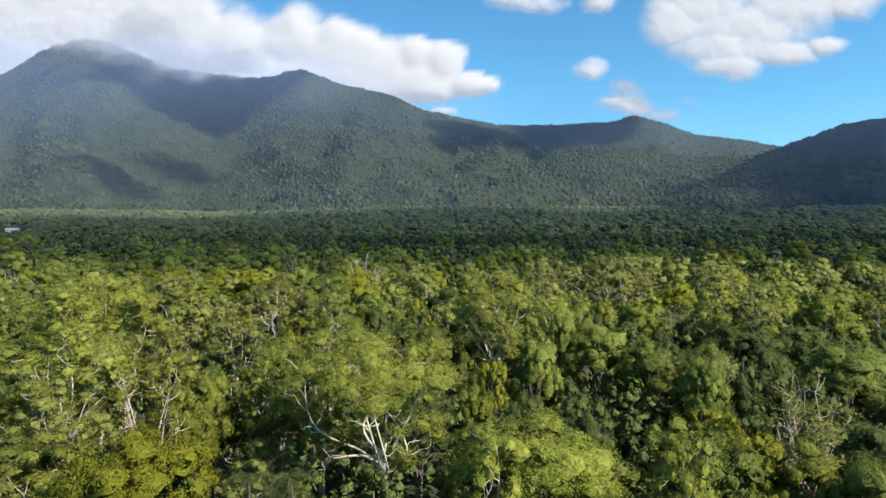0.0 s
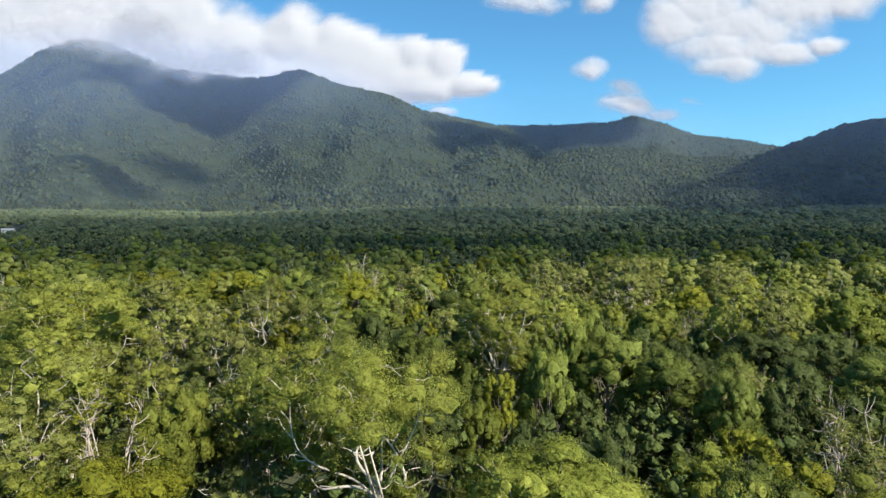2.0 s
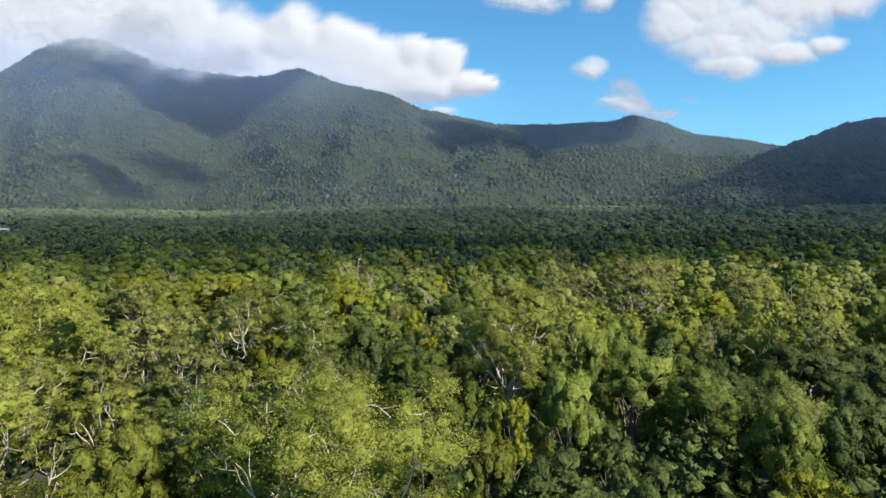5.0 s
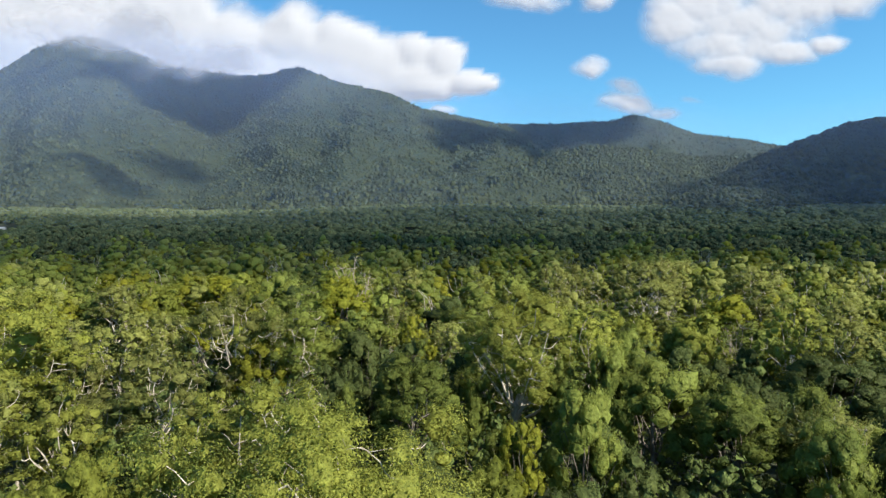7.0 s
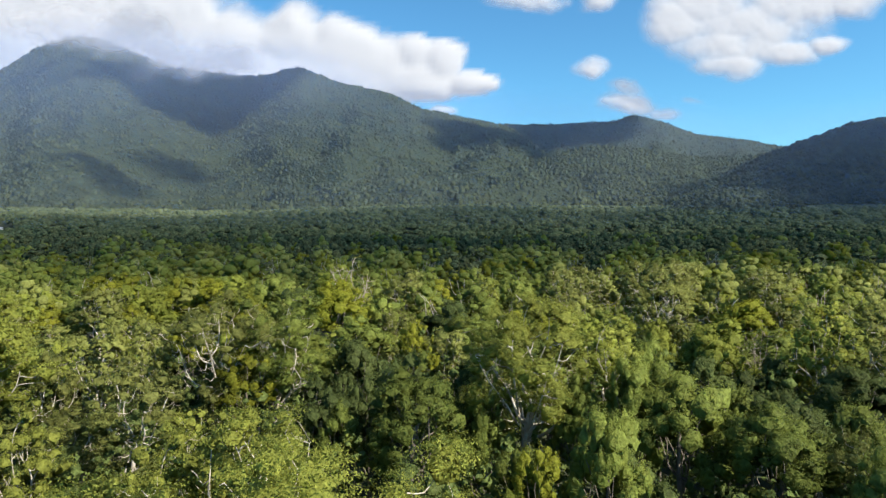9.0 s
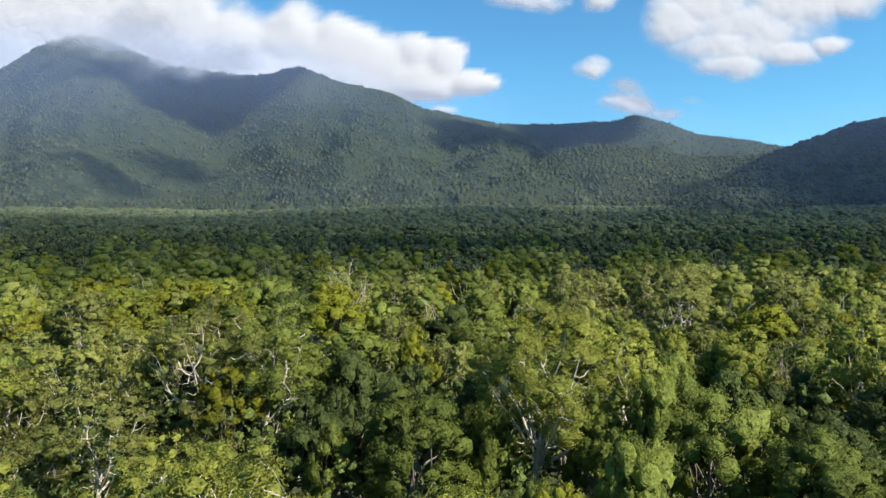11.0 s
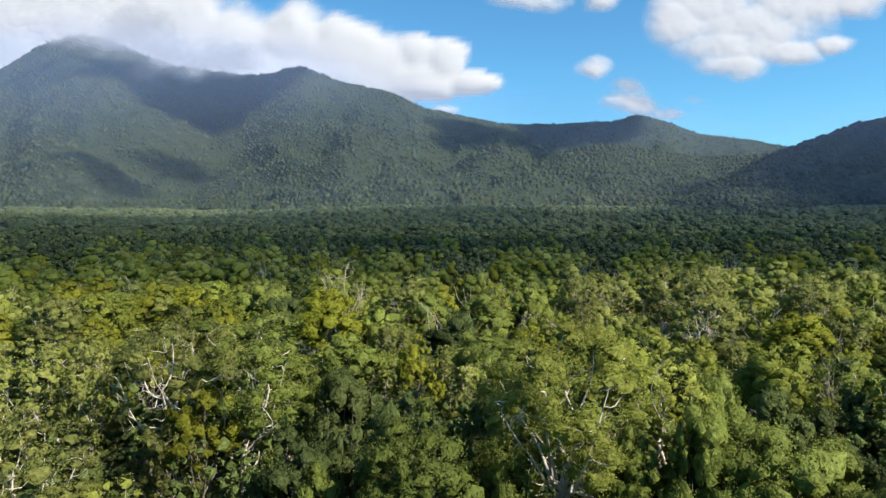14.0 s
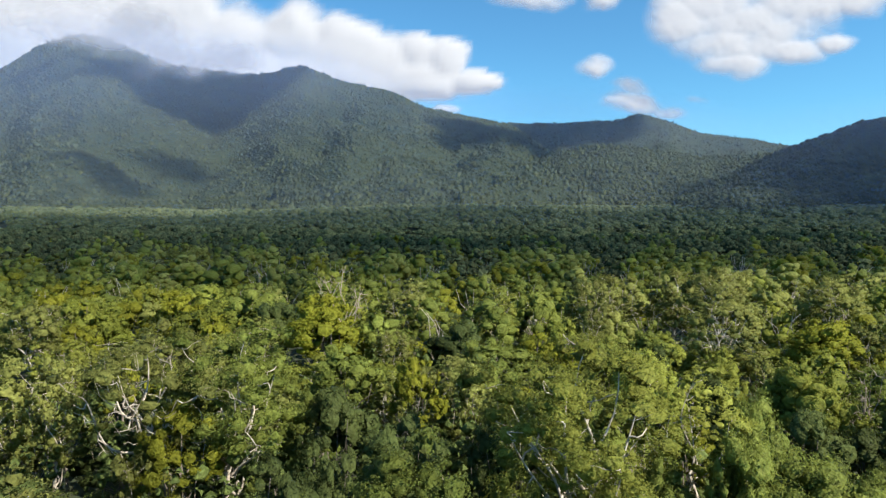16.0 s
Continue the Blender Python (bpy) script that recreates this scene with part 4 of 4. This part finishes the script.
def stuff(name, label, chunks, leaf, category="forest"):
    v, f = joined([(c[0], c[2]) for c in chunks])
    ob = new(name, mesh_of(name, v, f, leaf, True, np.concatenate([c[1] for c in chunks])))
    return tagged(ob, label, category, kind="stuff")


def spread_points(y0, y1, gap, wide, rng, extra):
    ys = np.arange(y0, y1, gap)
    pts = [(x, y) for y in ys for x in np.arange(-(wide * y + extra), wide * y + extra, gap)]
    p = np.array(pts) + rng.uniform(-0.48, 0.48, (len(pts), 2)) * gap
    return p[:, 0], p[:, 1]


def small_crown(seed, n, size, lumps=10, wide=5.0, deep=4.5, slim=0.6, whole=0.45, cuts=1, core=0.74):
    """A simple leafy dome about its own crown base, for woods seen from afar."""
    r = np.random.default_rng(seed)
    tufts = []
    for i in range(lumps):
        el = np.arcsin(1 - 1.25 * (i + 0.5) / lumps)
        a = i * 2.4 + r.normal() * 0.3
        f = r.uniform(0.72, 1.0)
        tufts.append(((np.cos(a) * np.cos(el) * wide * 0.75 * f, np.sin(a) * np.cos(el) * wide * 0.75 * f, np.sin(el) * deep * f), wide * r.uniform(0.24, 0.42) * (13 / max(lumps, 9)) ** 0.4))
    ps, ns, fs = zip(*(clump(c, q, n // lumps, r, tufts=max(3, n // lumps // 5), mess=0.45) for c, q in tufts))
    ps = np.concatenate(ps)
    heart = hearts(tufts, core, r, 0.8, cuts)
    return with_hearts(leaves(ps, np.concatenate(ns), np.concatenate(fs) * (1 - whole) + ps / wide * whole, size, r, slim), heart,
                       heart[1] * (1 - whole) + heart[0] / wide * whole)


bush = small_crown(301, 130, 0.26, 7, 2.2, 2.0, cuts=0, core=0.5)
ux, uy = spread_points(26, 140, 4.1, 0.70, rng, 6)
stuff("undergrowth", "dark understorey of saplings and vines below the canopy",
      [scattered(bush, ux, uy, ground_z(ux, uy) + rng.uniform(4.0, 13.0, len(ux)), rng.uniform(0.9, 1.8, len(ux)), rng, 1.3)], LEAF_SHADE, "undergrowth")

# the same forest goes on around and behind
bx, by = spread_points(-70, 36, 6.6, 0.0, rng, 95)
stuff("surrounding_forest", "green rainforest canopy around and behind",
      [scattered(small_crown(340, 120, 0.6, 12, 5.0, 5.0, cuts=0), bx, by, ground_z(bx, by) + rng.uniform(8, 14, len(bx)), rng.uniform(0.75, 1.15, len(bx)), rng)], LEAF_GREEN)

# middle forest
mx, my = spread_points(142, 540, 8.8, 0.76, rng, 12)
free = np.array([all((x - a) ** 2 + (y - b) ** 2 > (0.7 * r + 2.5) ** 2 for a, b, r in taken if b > 138) for x, y in zip(mx, my)])
mx, my = mx[free], my[free]
choice = rng.integers(0, 6, len(mx))
tone = rng.random(len(mx))
# more crowns take the dull dark leaf with distance: shade in their colour
shade_toned = rng.random(len(mx)) < 0.8 * step(185, 430, my)
tone = np.where(shade_toned, 1.5, tone)
for name, label, leaf, lo, hi in (("middle_forest", "unbroken green rainforest canopy on the plain", LEAF_GREEN, 0.0, 0.38),
                                  ("middle_forest", "olive paperbark canopy on the plain", LEAF_OLIVE, 0.38, 0.62),
                                  ("middle_forest", "yellow-green crowns scattered in the canopy", LEAF_YELLOW, 0.62, 0.76),
                                  ("middle_forest", "bright green crowns scattered in the canopy", LEAF_BRIGHT, 0.76, 0.94),
                                  ("middle_forest", "dark green canopy on the plain", LEAF_DARK, 0.94, 1.0),
                                  ("middle_forest", "canopy further out on the plain, its leaf colour darkened as if shaded", LEAF_FAR, 1.4, 2.0)):
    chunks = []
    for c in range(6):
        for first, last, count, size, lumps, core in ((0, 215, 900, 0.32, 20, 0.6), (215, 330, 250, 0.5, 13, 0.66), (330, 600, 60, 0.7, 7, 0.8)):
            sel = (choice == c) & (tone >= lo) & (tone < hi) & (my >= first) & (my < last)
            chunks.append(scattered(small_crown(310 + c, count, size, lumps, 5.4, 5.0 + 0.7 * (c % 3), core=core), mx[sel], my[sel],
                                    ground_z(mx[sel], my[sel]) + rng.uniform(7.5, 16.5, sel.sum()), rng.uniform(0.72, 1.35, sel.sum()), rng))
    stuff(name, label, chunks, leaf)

# pale limbs that show through the middle forest
limbs = []
for x, y in zip(mx, my):
    if y < 300 and rng.random() < 0.22:
        base = np.array([x, y, float(ground_z(x, y)) + rng.uniform(9, 13)])
        for _ in range(6):
            a = rng.uniform(0, 6.283)
            tip = base + (np.cos(a) * rng.uniform(1.5, 5.0), np.sin(a) * rng.uniform(1.5, 5.0), rng.uniform(5.0, 9.5))
            limbs.append(tube(wander(base, tip, 6, rng, 0.06), np.linspace(0.13, 0.05, 6), 3))
v, f = joined(limbs)
tagged(new("pale_limbs", mesh_of("pale_limbs", v, f, BARK_PALE, True)), "pale crooked limbs showing through the canopy", "branches", kind="stuff")

# far forest to the foot of the range: lobed crowns
fx, fy = spread_points(538, 1330, 10.0, 0.77, rng, 20)
fx, fy = fx + rng.normal(size=len(fx)) * 4.5, fy + np.abs(rng.normal(size=len(fx))) * 4.5
clear = (fx + 577) ** 2 + (fy - 800) ** 2 > 20 ** 2
clear &= (np.abs(fx / fy + 0.722) > 0.034) | (fy > 800) | (fy < 640)
fx, fy = fx[clear], fy[clear]
fz = ground_z(fx, fy) + rng.uniform(9.0, 16.5, len(fx))
fr = rng.uniform(3.0, 6.0, len(fx)) * rng.choice([0.8, 1.0, 1.0, 1.5], len(fx))
lobes = []
for k in range(5):
    sel = fy < (2000 if k < 2 else 820)
    qx, qy, qz, qr = fx[sel], fy[sel], fz[sel], fr[sel]
    a, out = rng.uniform(0, 6.283, len(qx)), (0.0 if k == 0 else rng.uniform(0.5, 1.0, len(qx)))
    size = qr * (0.85 if k == 0 else rng.uniform(0.3, 0.65, len(qx)))
    lobes.append(dome_crowns(qx + np.cos(a) * qr * out, qy + np.sin(a) * qr * out, qz + (0 if k == 0 else rng.uniform(-2.0, 1.2, len(qx))), size,
                             size * rng.uniform(0.5, 0.85, len(qx)), rng))
v, f = joined(lobes)
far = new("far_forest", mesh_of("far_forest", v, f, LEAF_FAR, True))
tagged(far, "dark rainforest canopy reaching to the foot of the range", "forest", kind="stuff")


# a small house in a clearing near the foot of the range
def house(x, y, turn):
    root = tagged(new("house"), "small white house with a pale metal roof in a forest clearing", "house")
    z = float(ground_z(x, y)) + 2.5
    bm = bmesh.new()
    bmesh.ops.create_cube(bm, size=1, matrix=Matrix.Translation((0, 0, 0.0)) @ Matrix.Diagonal((14, 8, 5, 1)))
    me = bpy.data.meshes.new("house_wall")
    bm.to_mesh(me)
    bm.free()
    me.materials.append(WALL_WHITE)
    part("wall", me, root)
    for side in (-1, 1):
        v = [(-7.6, side * 4.7, 2.3), (7.6, side * 4.7, 2.3), (7.6, 0, 4.4), (-7.6, 0, 4.4), (-7.6, side * 4.7, 2.5), (7.6, side * 4.7, 2.5), (7.6, 0, 4.6), (-7.6, 0, 4.6)]
        f = [(0, 1, 2, 3), (4, 5, 6, 7), (0, 1, 5, 4), (2, 3, 7, 6), (1, 2, 6, 5), (0, 3, 7, 4)]
        part("roof", mesh_of("house_roof", np.array(v, float), np.array(f), ROOF_PALE), root)
    for wx in (-5.5, -1.0, 3.5):
        v, f = np.array([(wx, -4.02, 0.3), (wx + 1.6, -4.02, 0.3), (wx + 1.6, -4.02, 1.6), (wx, -4.02, 1.6)]), np.array([(0, 1, 2, 3)])
        part("window", mesh_of("house_window", v, f, GLASS_DARK), root)
    root.location, root.rotation_euler = (x, y, z), (0, 0, radians(turn))
    return root


WALL_WHITE = rough_material("white_weatherboard", (0.60, 0.59, 0.56), (0.48, 0.47, 0.45), 1.0, 0.7, 0.1)
ROOF_PALE = rough_material("pale_metal_roof", (0.50, 0.51, 0.52), (0.40, 0.41, 0.42), 0.6, 0.4, 0.1)
GLASS_DARK = rough_material("dark_window_glass", (0.03, 0.035, 0.04), (0.02, 0.02, 0.025), 1.0, 0.1, 0.0)
house(-575, 800, 20)
